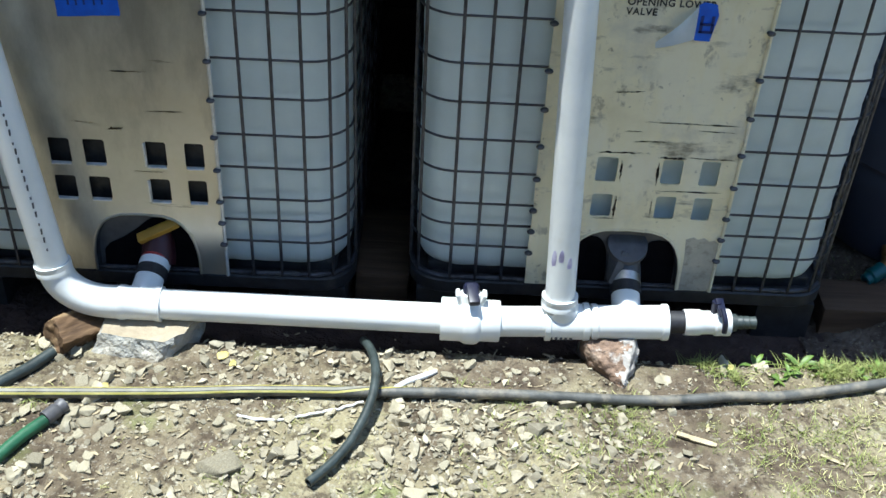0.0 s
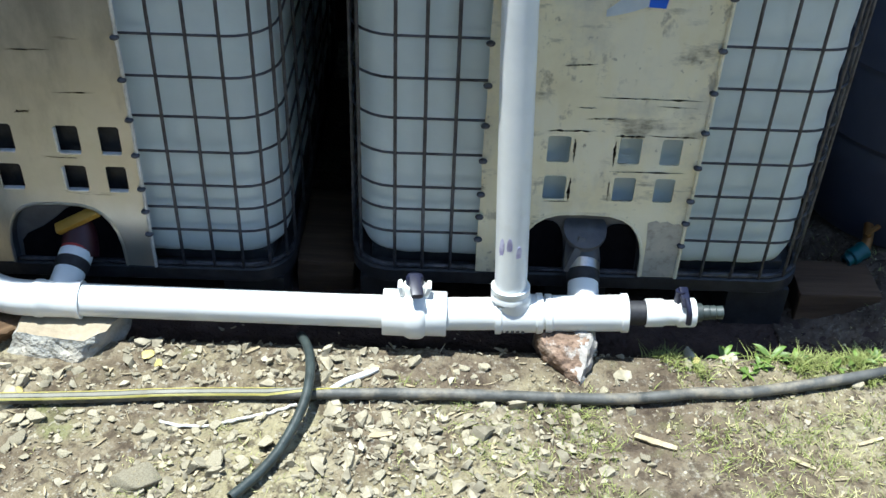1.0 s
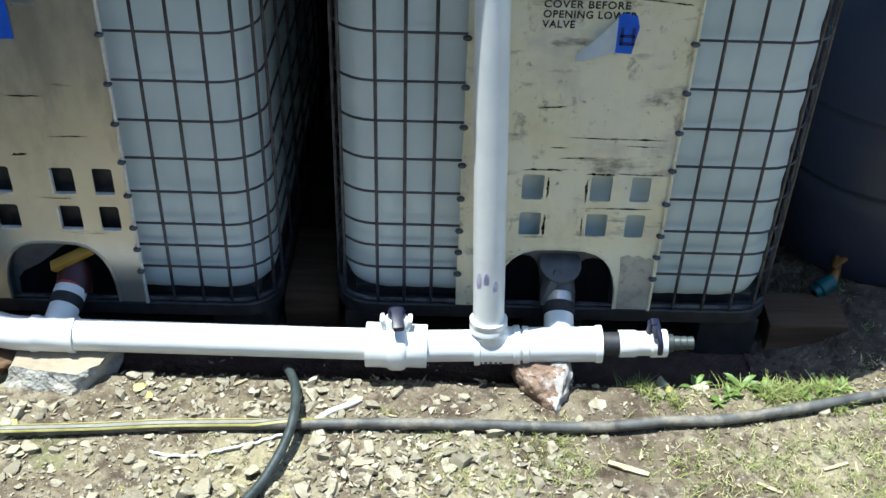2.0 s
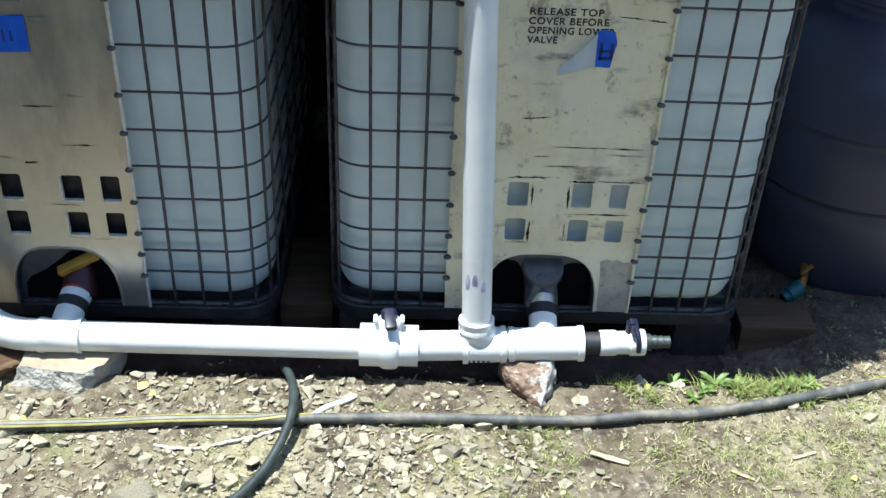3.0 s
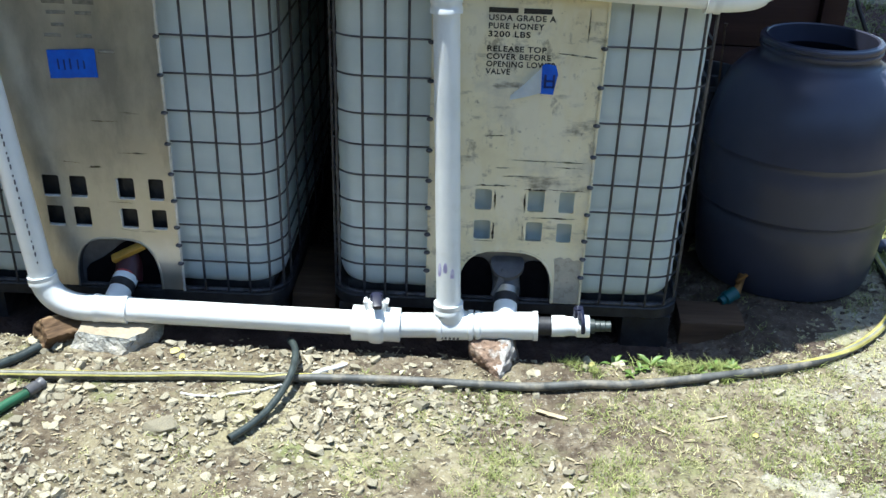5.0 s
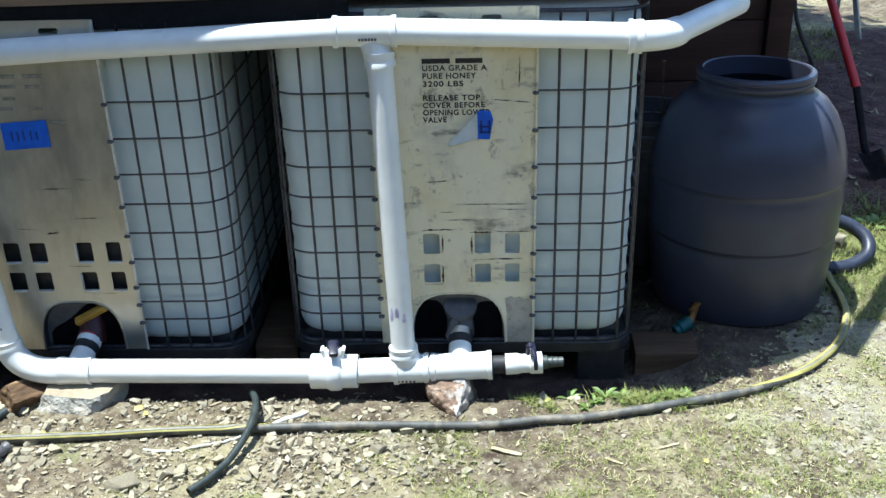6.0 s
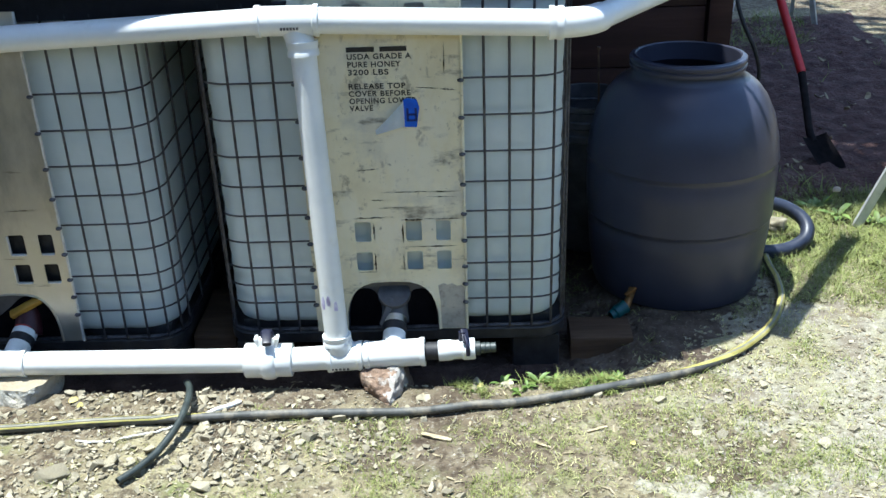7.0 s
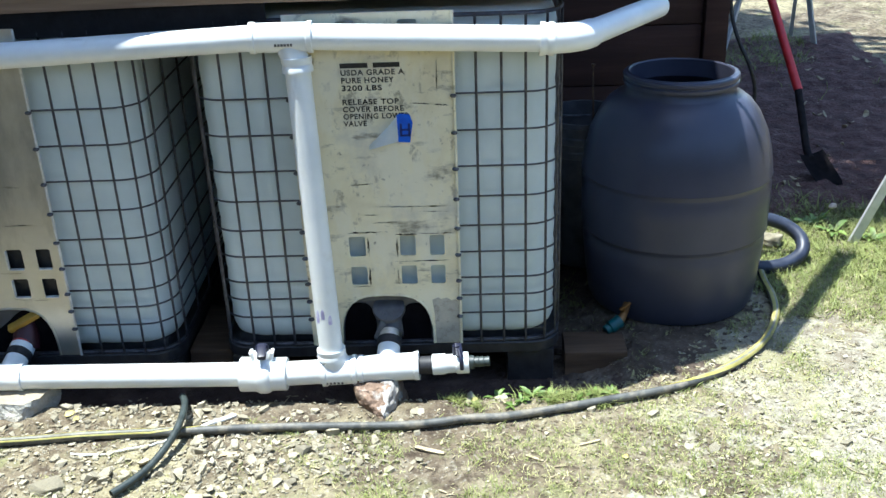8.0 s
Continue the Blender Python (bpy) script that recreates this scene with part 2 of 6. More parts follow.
# ---- building helpers ----
def mesh_of(bm, mat, smooth=40.0):
    me = bpy.data.meshes.new("mesh")
    bmesh.ops.recalc_face_normals(bm, faces=bm.faces[:])
    bm.to_mesh(me)
    bm.free()
    me.materials.append(mat)
    if smooth:
        me.shade_smooth()
        me.set_sharp_from_angle(angle=radians(smooth))
    return me


def part(name, bm, mat, parent=None, label="", smooth=40.0):
    ob = new(name, mesh_of(bm, mat, smooth))
    ob.parent = parent
    return tagged(ob, label) if label else ob


def shared(name, me, parent, m=None):
    ob = new(name, me)
    ob.parent = parent
    if m is not None:
        ob.matrix_basis = m
    return ob


def thing(name, x=0, y=0, z=0, rz=0.0):
    ob = new(name)
    ob.empty_display_size = 0.05
    ob.matrix_basis = pose(x, y, z, 0, 0, rz)
    return ob


def box(bm, x0, x1, y0, y1, z0, z1, bevel=0.0, m=None, segments=2):
    r = bmesh.ops.create_cube(bm, size=1.0)
    vs = r["verts"]
    bmesh.ops.scale(bm, vec=(x1 - x0, y1 - y0, z1 - z0), verts=vs)
    bmesh.ops.translate(bm, vec=((x0 + x1) / 2, (y0 + y1) / 2, (z0 + z1) / 2), verts=vs)
    if bevel:
        es = list({e for v in vs for e in v.link_edges})
        r = bmesh.ops.bevel(bm, geom=es, offset=bevel, segments=segments, affect="EDGES", profile=0.6)
        vs = list({v for f in r["faces"] for v in f.verts} | {v for v in vs if v.is_valid})
    if m is not None:
        bmesh.ops.transform(bm, matrix=m, verts=vs)
    return bm


def frames_along(pts):
    """A moving frame along a line of points, with no twist."""
    out, up = [], None
    for i, p in enumerate(pts):
        d = (pts[min(i + 1, len(pts) - 1)] - pts[max(i - 1, 0)]).normalized()
        if up is None:
            up = Vector((0, 0, 1)) if abs(d.z) < 0.9 else Vector((0, 1, 0))
        side = d.cross(up).normalized()
        up = side.cross(d).normalized()
        out.append((p, d, side, up))
    return out


def sweep(bm, pts, radii, n=16, caps=True, closed=False):
    """A round tube through points; radii is one number or one for each point."""
    pts = [Vector(p) for p in pts]
    if not hasattr(radii, "__len__"):
        radii = [radii] * len(pts)
    rings = []
    for (p, d, s, u), r in zip(frames_along(pts), radii):
        rings.append([bm.verts.new(p + r * (math.cos(a) * s + math.sin(a) * u)) for a in (2 * math.pi * k / n for k in range(n))])
    for a, b in zip(rings, rings[1:]):
        for k in range(n):
            bm.faces.new((a[k], a[(k + 1) % n], b[(k + 1) % n], b[k]))
    if closed:
        a, b = rings[-1], rings[0]
        for k in range(n):
            bm.faces.new((a[k], a[(k + 1) % n], b[(k + 1) % n], b[k]))
    elif caps:
        bm.faces.new(rings[0][::-1])
        bm.faces.new(rings[-1])
    return bm


def spline(pts, steps=8):
    """Catmull-Rom through points."""
    pts = [Vector(p) for p in pts]
    ext = [2 * pts[0] - pts[1], *pts, 2 * pts[-1] - pts[-2]]
    out = []
    for i in range(1, len(ext) - 2):
        a, b, c, d = ext[i - 1:i + 3]
        for k in range(steps):
            t = k / steps
            out.append(0.5 * (2 * b + (c - a) * t + (2 * a - 5 * b + 4 * c - d) * t * t + (3 * b - a - 3 * c + d) * t ** 3))
    return out + [pts[-1]]


def lathe(bm, profile, n=32, m=None):
    """A body of revolution round z from (radius, height) pairs."""
    rings = []
    for r, z in profile:
        if r < 1e-5:
            rings.append([bm.verts.new((0, 0, z))])
        else:
            rings.append([bm.verts.new((r * math.cos(2 * math.pi * k / n), r * math.sin(2 * math.pi * k / n), z)) for k in range(n)])
    for a, b in zip(rings, rings[1:]):
        for k in range(n):
            j = (k + 1) % n
            if len(a) == 1 and len(b) > 1:
                bm.faces.new((a[0], b[j], b[k]))
            elif len(b) == 1 and len(a) > 1:
                bm.faces.new((a[k], a[j], b[0]))
            elif len(a) > 1:
                bm.faces.new((a[k], a[j], b[j], b[k]))
    if m is not None:
        bmesh.ops.transform(bm, matrix=m, verts=[v for ring in rings for v in ring])
    return bm


def axis(p, q):
    """The pose that lays local z along the line from p to q, with its origin at p."""
    p, q = Vector(p), Vector(q)
    return Matrix.Translation(p) @ (q - p).to_track_quat("Z", "Y").to_matrix().to_4x4()


def sleeve(bm, p, q, r, wall=0.006, lip=0.0, n=28):
    """A hollow sleeve from p to q, with a raised lip at both ends where wanted."""
    h = (Vector(q) - Vector(p)).length
    e = 0.012
    if lip:
        prof = [(r - wall, 0), (r + lip, 0), (r + lip, e), (r, e + 0.003), (r, h - e - 0.003), (r + lip, h - e), (r + lip, h), (r - wall, h), (r - wall, 0)]
    else:
        prof = [(r - wall, 0), (r - 0.0015, 0), (r, 0.0015), (r, h - 0.0015), (r - 0.0015, h), (r - wall, h), (r - wall, 0)]
    return lathe(bm, prof, n, axis(p, q))


def rail(bm, p, q, w, d):
    """A square rail from p to q."""
    h = (Vector(q) - Vector(p)).length
    return box(bm, -w / 2, w / 2, -d / 2, d / 2, 0, h, 0.002, axis(p, q), 1)


def rock(bm, size, seed, subdivisions=2, rough=0.35, flat=0.0, m=None):
    """A broken stone: a lumpy ball cut by a few planes."""
    rnd = random.Random(seed)
    r = bmesh.ops.create_icosphere(bm, subdivisions=subdivisions, radius=1.0)
    vs = r["verts"]
    planes = [(Vector((rnd.gauss(0, 1), rnd.gauss(0, 1), rnd.gauss(0, 1))).normalized(), rnd.uniform(0.45, 0.8)) for _ in range(7)]
    off = Vector((rnd.uniform(0, 50), rnd.uniform(0, 50), rnd.uniform(0, 50)))
    for v in vs:
        p = v.co.copy()
        p *= 1 + rough * 0.5 * noise.noise(p * 1.3 + off)
        for nrm, d in planes:
            k = p.dot(nrm)
            if k > d:
                p -= nrm * (k - d) * 0.9
        p *= 1 + rough * 0.12 * noise.noise(p * 5 + off)
        if flat and p.z > flat:
            p.z = flat + (p.z - flat) * 0.1
        v.co = Vector((p.x * size[0], p.y * size[1], p.z * size[2]))
    if m is not None:
        bmesh.ops.transform(bm, matrix=m, verts=vs)
    return bm


def lettering(text, size, mat, width=0.0):
    """A line of lettering as a thin mesh in the x-z plane, left end at the origin, facing -y; width squeezes or widens it to fit."""
    cu = bpy.data.curves.new("line", "FONT")
    cu.body, cu.size, cu.extrude, cu.space_character = text, size, 0.0004, 1.12
    cu.offset = 0.0004
    ob = bpy.data.objects.new("line", cu)
    scene.collection.objects.link(ob)
    dg = bpy.context.evaluated_depsgraph_get()
    me = bpy.data.meshes.new_from_object(ob.evaluated_get(dg))
    bpy.data.objects.remove(ob)
    k = width / max(v.co.x for v in me.vertices) if width else 1.0
    me.transform(Matrix.Rotation(radians(90), 4, "X") @ Matrix.Diagonal((k, 1, 1, 1)))
    me.materials.clear()
    me.materials.append(mat)
    return me


def sheet_outline(outer, holes, thickness, mat):
    """A flat sheet in the x-z plane with holes cut through it."""
    cu = bpy.data.curves.new("sheet", "CURVE")
    cu.dimensions, cu.fill_mode, cu.extrude = "2D", "BOTH", thickness / 2
    for loop in (outer, *holes):
        sp = cu.splines.new("POLY")
        sp.points.add(len(loop) - 1)
        for pt, (x, z) in zip(sp.points, loop):
            pt.co = (x, z, 0, 1)
        sp.use_cyclic_u = True
    ob = bpy.data.objects.new("sheet", cu)
    scene.collection.objects.link(ob)
    dg = bpy.context.evaluated_depsgraph_get()
    me = bpy.data.meshes.new_from_object(ob.evaluated_get(dg))
    bpy.data.objects.remove(ob)
    bm = bmesh.new()
    bm.from_mesh(me)
    bmesh.ops.remove_doubles(bm, verts=bm.verts[:], dist=0.0002)
    bmesh.ops.recalc_face_normals(bm, faces=bm.faces[:])
    bm.to_mesh(me)
    bm.free()
    me.transform(Matrix.Rotation(radians(90), 4, "X"))
    me.materials.clear()
    me.materials.append(mat)
    return me


HEDGE = material("hedge_leaves", [(0.3, (0.03, 0.05, 0.02)), (0.6, (0.06, 0.10, 0.03)), (0.8, (0.10, 0.14, 0.05))], 9.0, (0.6, 0.8), 0.6, 30.0, distance=0.05)
CROWN = material("tree_leaves", [(0.35, (0.04, 0.08, 0.02)), (0.65, (0.08, 0.14, 0.035))], 6.0, (0.5, 0.7), 0.0, island=0.3)
# dark soil tone for the shade under the pipe and the tanks
SHADESOIL = material("dark_shade_soil", [(0.3, (0.035, 0.024, 0.020)), (0.55, (0.070, 0.048, 0.040)), (0.75, (0.12, 0.088, 0.07))], 9.0, (0.9, 1.0), 0.9, 60.0, distance=0.02, spec=0.15)
# crumbly earth with the barrel corner's shade mixed into its tone
CRUMB = material("shade_toned_earth", [(0.3, (0.050, 0.037, 0.028)), (0.55, (0.105, 0.080, 0.060)), (0.75, (0.19, 0.152, 0.115))], 14.0, (0.9, 1.0), 0.9, 90.0, distance=0.014, spec=0.15)
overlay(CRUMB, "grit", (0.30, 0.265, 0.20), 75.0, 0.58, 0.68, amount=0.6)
TANFACE = material("tan_concrete_face", [(0.3, (0.27, 0.22, 0.15)), (0.55, (0.37, 0.31, 0.22)), (0.75, (0.46, 0.40, 0.30))], 12.0, (0.85, 1.0), 0.5, 90.0, distance=0.005, spec=0.2)
DARKBAND = material("dark_band_sheet", [(0.35, (0.010, 0.009, 0.012)), (0.65, (0.022, 0.020, 0.026))], 20.0, (0.6, 0.8), 0.3, 60.0)
LIME = material("pale_broken_rock", [(0.3, (0.24, 0.21, 0.18)), (0.55, (0.42, 0.39, 0.35)), (0.75, (0.60, 0.57, 0.52))], 40.0, (0.8, 0.95), 0.8, 90.0, distance=0.006, spec=0.2)
PATHGRAVEL = material("pale_path_gravel", [(0.3, (0.17, 0.15, 0.11)), (0.5, (0.30, 0.275, 0.205)), (0.7, (0.43, 0.405, 0.32))], 34.0, (0.85, 1.0), 0.9, 160.0, distance=0.010, spec=0.2)
overlay(PATHGRAVEL, "earth", (0.16, 0.125, 0.085), 5.0, 0.50, 0.62, amount=0.7)
overlay(PATHGRAVEL, "straw", (0.33, 0.32, 0.15), 3.4, 0.50, 0.62, amount=0.45)
overlay(PATHGRAVEL, "grit", (0.46, 0.43, 0.36), 95.0, 0.57, 0.66, amount=0.8)
# brown soil, darkened to carry the shade beside the shed
SHADEBED = material("brown_earth_shade", [(0.3, (0.050, 0.030, 0.028)), (0.55, (0.112, 0.066, 0.059)), (0.75, (0.19, 0.128, 0.108))], 11.0, (0.9, 1.0), 0.9, 60.0, distance=0.02, spec=0.15)
overlay(SHADEBED, "dry_clods", (0.30, 0.24, 0.18), 38.0, 0.60, 0.70, amount=0.6)
GRIME = material("black_grime", [(0.38, (0.10, 0.085, 0.07)), (0.5, (0.22, 0.19, 0.14)), (0.60, (0.46, 0.42, 0.30))], 110.0, (0.6, 0.8), 0.0, stretch=(0.4, 1, 1))
# pale metal tone that stands in for edges catching the light
EDGEGLINT = material("pale_edge_glint", [(0.35, (0.56, 0.55, 0.52)), (0.65, (0.74, 0.73, 0.70))], 60.0, (0.35, 0.5), 0.0, metal=0.3)
MAROON = material("dark_red_plastic", [(0.35, (0.030, 0.006, 0.010)), (0.65, (0.060, 0.012, 0.018))], 20.0, (0.4, 0.55), 0.05)
BAREGREY = material("bare_grey_metal", [(0.3, (0.32, 0.305, 0.27)), (0.55, (0.43, 0.41, 0.36)), (0.75, (0.54, 0.50, 0.41))], 16.0, (0.45, 0.6), 0.05, metal=0.15)
overlay(BAREGREY, "dirt", (0.16, 0.14, 0.12), 40.0, 0.52, 0.66, amount=0.6)
# near-black colour that stands in for the shade inside the arches
VOID = material("recess_shade_black", [(0.35, (0.004, 0.0035, 0.005)), (0.65, (0.008, 0.007, 0.009))], 30.0, (0.9, 1.0), 0.0, spec=0.05)


# ---- ground ----
def height(x, y):
    """The ground's height: flat, a little sunk under the tanks, uneven."""
    h = 0.010 * noise.noise(Vector((x * 1.6, y * 1.6, 3.0))) + 0.006 * noise.noise(Vector((x * 6, y * 6, 7.0)))
    h += 0.0035 * noise.noise(Vector((x * 22, y * 22, 1.0)))
    if -2.2 < x < 0.6:
        k = min(1.0, max(0.0, (y + 0.165) / 0.07)) * min(1.0, max(0.0, (0.55 - x) / 0.2)) * min(1.0, max(0.0, (1.5 - y) / 0.3))
        h -= 0.065 * k * k * (3 - 2 * k)
    far = max(0.0, math.hypot(x, y) - 12)
    return h + 0.0006 * far


def stops(fine, step, reach):
    a = [fine[0] + step * i for i in range(int((fine[1] - fine[0]) / step) + 1)]
    d, lo, hi = step, [], []
    x = fine[0]
    while x > -reach:
        d *= 1.28
        x -= d
        lo.append(x)
    d, x = step, a[-1]
    while x < reach:
        d *= 1.28
        x += d
        hi.append(x)
    return lo[::-1] + a + hi


def make_ground():
    xs, ys = stops((-2.0, 2.0), 0.022, 900), stops((-1.0, 1.4), 0.022, 900)
    verts = [(x, y, height(x, y)) for y in ys for x in xs]
    w = len(xs)
    faces = [(j * w + i, j * w + i + 1, (j + 1) * w + i + 1, (j + 1) * w + i) for j in range(len(ys) - 1) for i in range(w - 1)]
    me = bpy.data.meshes.new("ground")
    me.from_pydata(verts, [], faces)
    me.materials.append(SOIL)
    me.shade_smooth()
    return tagged(new("ground", me), "dry trodden soil with gravel, straw and sparse grass", "ground", kind="structure")


ground = make_ground()


def shade_strip():
    """Dark strip in the hollow under the pipe and the tanks, shade put in as colour."""
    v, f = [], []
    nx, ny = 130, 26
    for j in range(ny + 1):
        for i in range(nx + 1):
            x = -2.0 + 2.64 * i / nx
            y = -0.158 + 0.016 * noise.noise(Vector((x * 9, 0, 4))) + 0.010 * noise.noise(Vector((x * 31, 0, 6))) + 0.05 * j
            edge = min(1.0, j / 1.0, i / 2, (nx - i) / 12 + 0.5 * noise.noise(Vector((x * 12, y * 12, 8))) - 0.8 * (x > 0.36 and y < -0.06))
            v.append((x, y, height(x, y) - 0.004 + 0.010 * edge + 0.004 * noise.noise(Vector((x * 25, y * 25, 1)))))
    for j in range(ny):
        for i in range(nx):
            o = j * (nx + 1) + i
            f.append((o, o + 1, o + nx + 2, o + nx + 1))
    me = bpy.data.meshes.new("shade_soil")
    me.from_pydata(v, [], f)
    me.materials.append(SHADESOIL)
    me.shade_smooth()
    tagged(new("ground_shade_soil", me), "dark earth strip for the shade in the hollow under the pipe", "soil", kind="structure")


shade_strip()


def shade_corner():
    """Crumbly earth between the tank and the barrel, toned dark for the shade, with a ragged edge."""
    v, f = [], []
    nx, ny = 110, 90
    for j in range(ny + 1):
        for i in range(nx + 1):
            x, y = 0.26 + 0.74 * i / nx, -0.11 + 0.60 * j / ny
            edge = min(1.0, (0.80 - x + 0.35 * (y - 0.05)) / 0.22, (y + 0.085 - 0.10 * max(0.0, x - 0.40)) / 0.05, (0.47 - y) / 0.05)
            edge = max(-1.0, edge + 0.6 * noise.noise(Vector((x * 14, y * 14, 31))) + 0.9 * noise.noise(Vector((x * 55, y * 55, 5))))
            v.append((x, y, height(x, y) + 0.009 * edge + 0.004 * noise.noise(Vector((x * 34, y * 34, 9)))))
    for j in range(ny):
        for i in range(nx):
            o = j * (nx + 1) + i
            f.append((o, o + 1, o + nx + 2, o + nx + 1))
    me = bpy.data.meshes.new("shade_earth")
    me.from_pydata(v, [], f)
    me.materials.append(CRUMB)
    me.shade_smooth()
    tagged(new("ground_shade_earth", me), "crumbly earth toned dark for the shade beside the barrel", "soil", kind="structure")


shade_corner()


def path_rise(x, y):
    """How far the path lies over (or under) the soil, with a ragged edge."""
    edge = min((x - 0.35) / 0.41 + 0.27 * (y < -0.6), (0.45 - y) / 0.31, (3.55 - x) / 0.17)
    return 0.006 * max(-1.0, min(0.8, edge - 0.8 + 1.2 * noise.noise(Vector((x * 3, y * 3, 12))) + 0.9 * noise.noise(Vector((x * 14, y * 14, 3)))))


def lay(x, y):
    """The height of what lies bare: soil or path."""
    return height(x, y) + max(0.0, path_rise(x, y))


def gravel_path():
    """The pale trodden gravel of the path that comes in from the side, with a ragged edge."""
    v, f = [], []
    nx, ny = 110, 90
    for j in range(ny + 1):
        for i in range(nx + 1):
            x, y = 0.35 + 3.2 * i / nx, -1.9 + 2.35 * j / ny
            v.append((x, y, height(x, y) + path_rise(x, y)))
    for j in range(ny):
        for i in range(nx):
            o = j * (nx + 1) + i
            f.append((o, o + 1, o + nx + 2, o + nx + 1))
    me = bpy.data.meshes.new("path")
    me.from_pydata(v, [], f)
    me.materials.append(PATHGRAVEL)
    me.shade_smooth()
    tagged(new("path", me), "pale trodden gravel path with straw", "path", kind="structure")


gravel_path()


# ---- shed ----
def make_shed():
    wall = tagged(thing("wall_shed"), "dark brown stained horizontal board wall of a shed", "wall", kind="structure")
    bm = bmesh.new()
    box(bm, -4.2, 1.0, 1.36, 1.46, -0.1, 2.42)
    part("backing", bm, SHED, wall)
    bm = bmesh.new()
    box(bm, 0, 5.15, 0, 0.03, 0, 0.232, 0.004)
    me = mesh_of(bm, SHED)
    for k in range(10):
        shared("board", me, wall, pose(-4.2, 1.33, 0.0 + 0.236 * k))
    bm = bmesh.new()
    box(bm, 0.955, 1.045, 1.30, 1.47, -0.05, 2.4, 0.005)
    part("corner_post", bm, SHED, wall)
    side = tagged(new("wall_side", mesh_of(box(bmesh.new(), 0.94, 1.0, 1.46, 4.4, -0.1, 2.42), SHED)), "dark brown side wall of the shed", "wall", kind="structure")
    roof = tagged(new("roof", mesh_of(box(bmesh.new(), -4.4, 1.06, 1.24, 4.6, 2.42, 2.49, 0.006), ROOFING)), "dark felt roof of the shed", "roof", kind="structure")
    # awning out of view; its outline is drawn from the shade it must cast
    bm = bmesh.new()
    plan = [(-4.3, -0.14), (-1.45, -0.062), (-1.05, -0.056), (-0.86, -0.018), (0.11, 0.0), (0.195, 0.013), (0.373, 0.074), (0.615, 0.215), (0.585, 1.30), (-4.3, 1.30)]
    low_ring = [bm.verts.new((x, y, 1.80 + 0.12 * y)) for x, y in plan]
    high_ring = [bm.verts.new((x, y, 1.825 + 0.12 * y)) for x, y in plan]
    bm.faces.new(low_ring[::-1])
    bm.faces.new(high_ring)
    for k in range(len(plan)):
        j = (k + 1) % len(plan)
        bm.faces.new((low_ring[k], low_ring[j], high_ring[j], high_ring[k]))
    awning = tagged(new("roof_shade_awning", mesh_of(bm, ROOFING)), "unseen lean-to awning, outline shaped to cast the shade edges", "awning", kind="structure")
    # unseen bar added to cast the dark band on the grass
    a, b = Vector((0.58, 0.12, 1.80)), Vector((1.02, 0.78, 1.86))
    part("shade_bar", box(bmesh.new(), -0.030, 0.030, -0.035, 0.035, 0, (b - a).length, 0.003, axis(a, b), 1), TIMBER, awning)
    # unseen thin bar added to cast a dark line on the barrel
    a, b = Vector((0.585, 0.445, 1.86)), Vector((0.735, 0.285, 1.81))
    part("thin_shade_bar", rail(bmesh.new(), a, b, 0.018, 0.018), TIMBER, awning)


make_shed()


# ---- tanks ----
RAILS = (0.094, 0.186, 0.245, 0.302, 0.384, 0.466, 0.555, 0.644, 0.748, 0.851, 0.988, 1.060)


def rounded_loop(hx, y0, y1, r, step=6):
    """A closed loop of a rounded rectangle in plan."""
    out = []
    for cx, cy, a0 in ((hx - r, y0 + r, -90), (hx - r, y1 - r, 0), (-hx + r, y1 - r, 90), (-hx + r, y0 + r, 180)):
        out += [(cx + r * math.cos(radians(a0 + 90 * k / step)), cy + r * math.sin(radians(a0 + 90 * k / step))) for k in range(step + 1)]
    return out


BARS = (-0.483, -0.407, -0.347, -0.286, -0.207, -0.134, -0.062, 0.010, 0.082, 0.150, 0.212, 0.269, 0.336, 0.400, 0.459)


def pillow(v, marks):
    """How far the bottle swells between two neighbouring bars or rails, 0 at a bar to 1 midway."""
    for a, b in zip(marks, marks[1:]):
        if a <= v <= b:
            return math.sin(math.pi * (v - a) / (b - a)) ** 0.6
    return 0.4


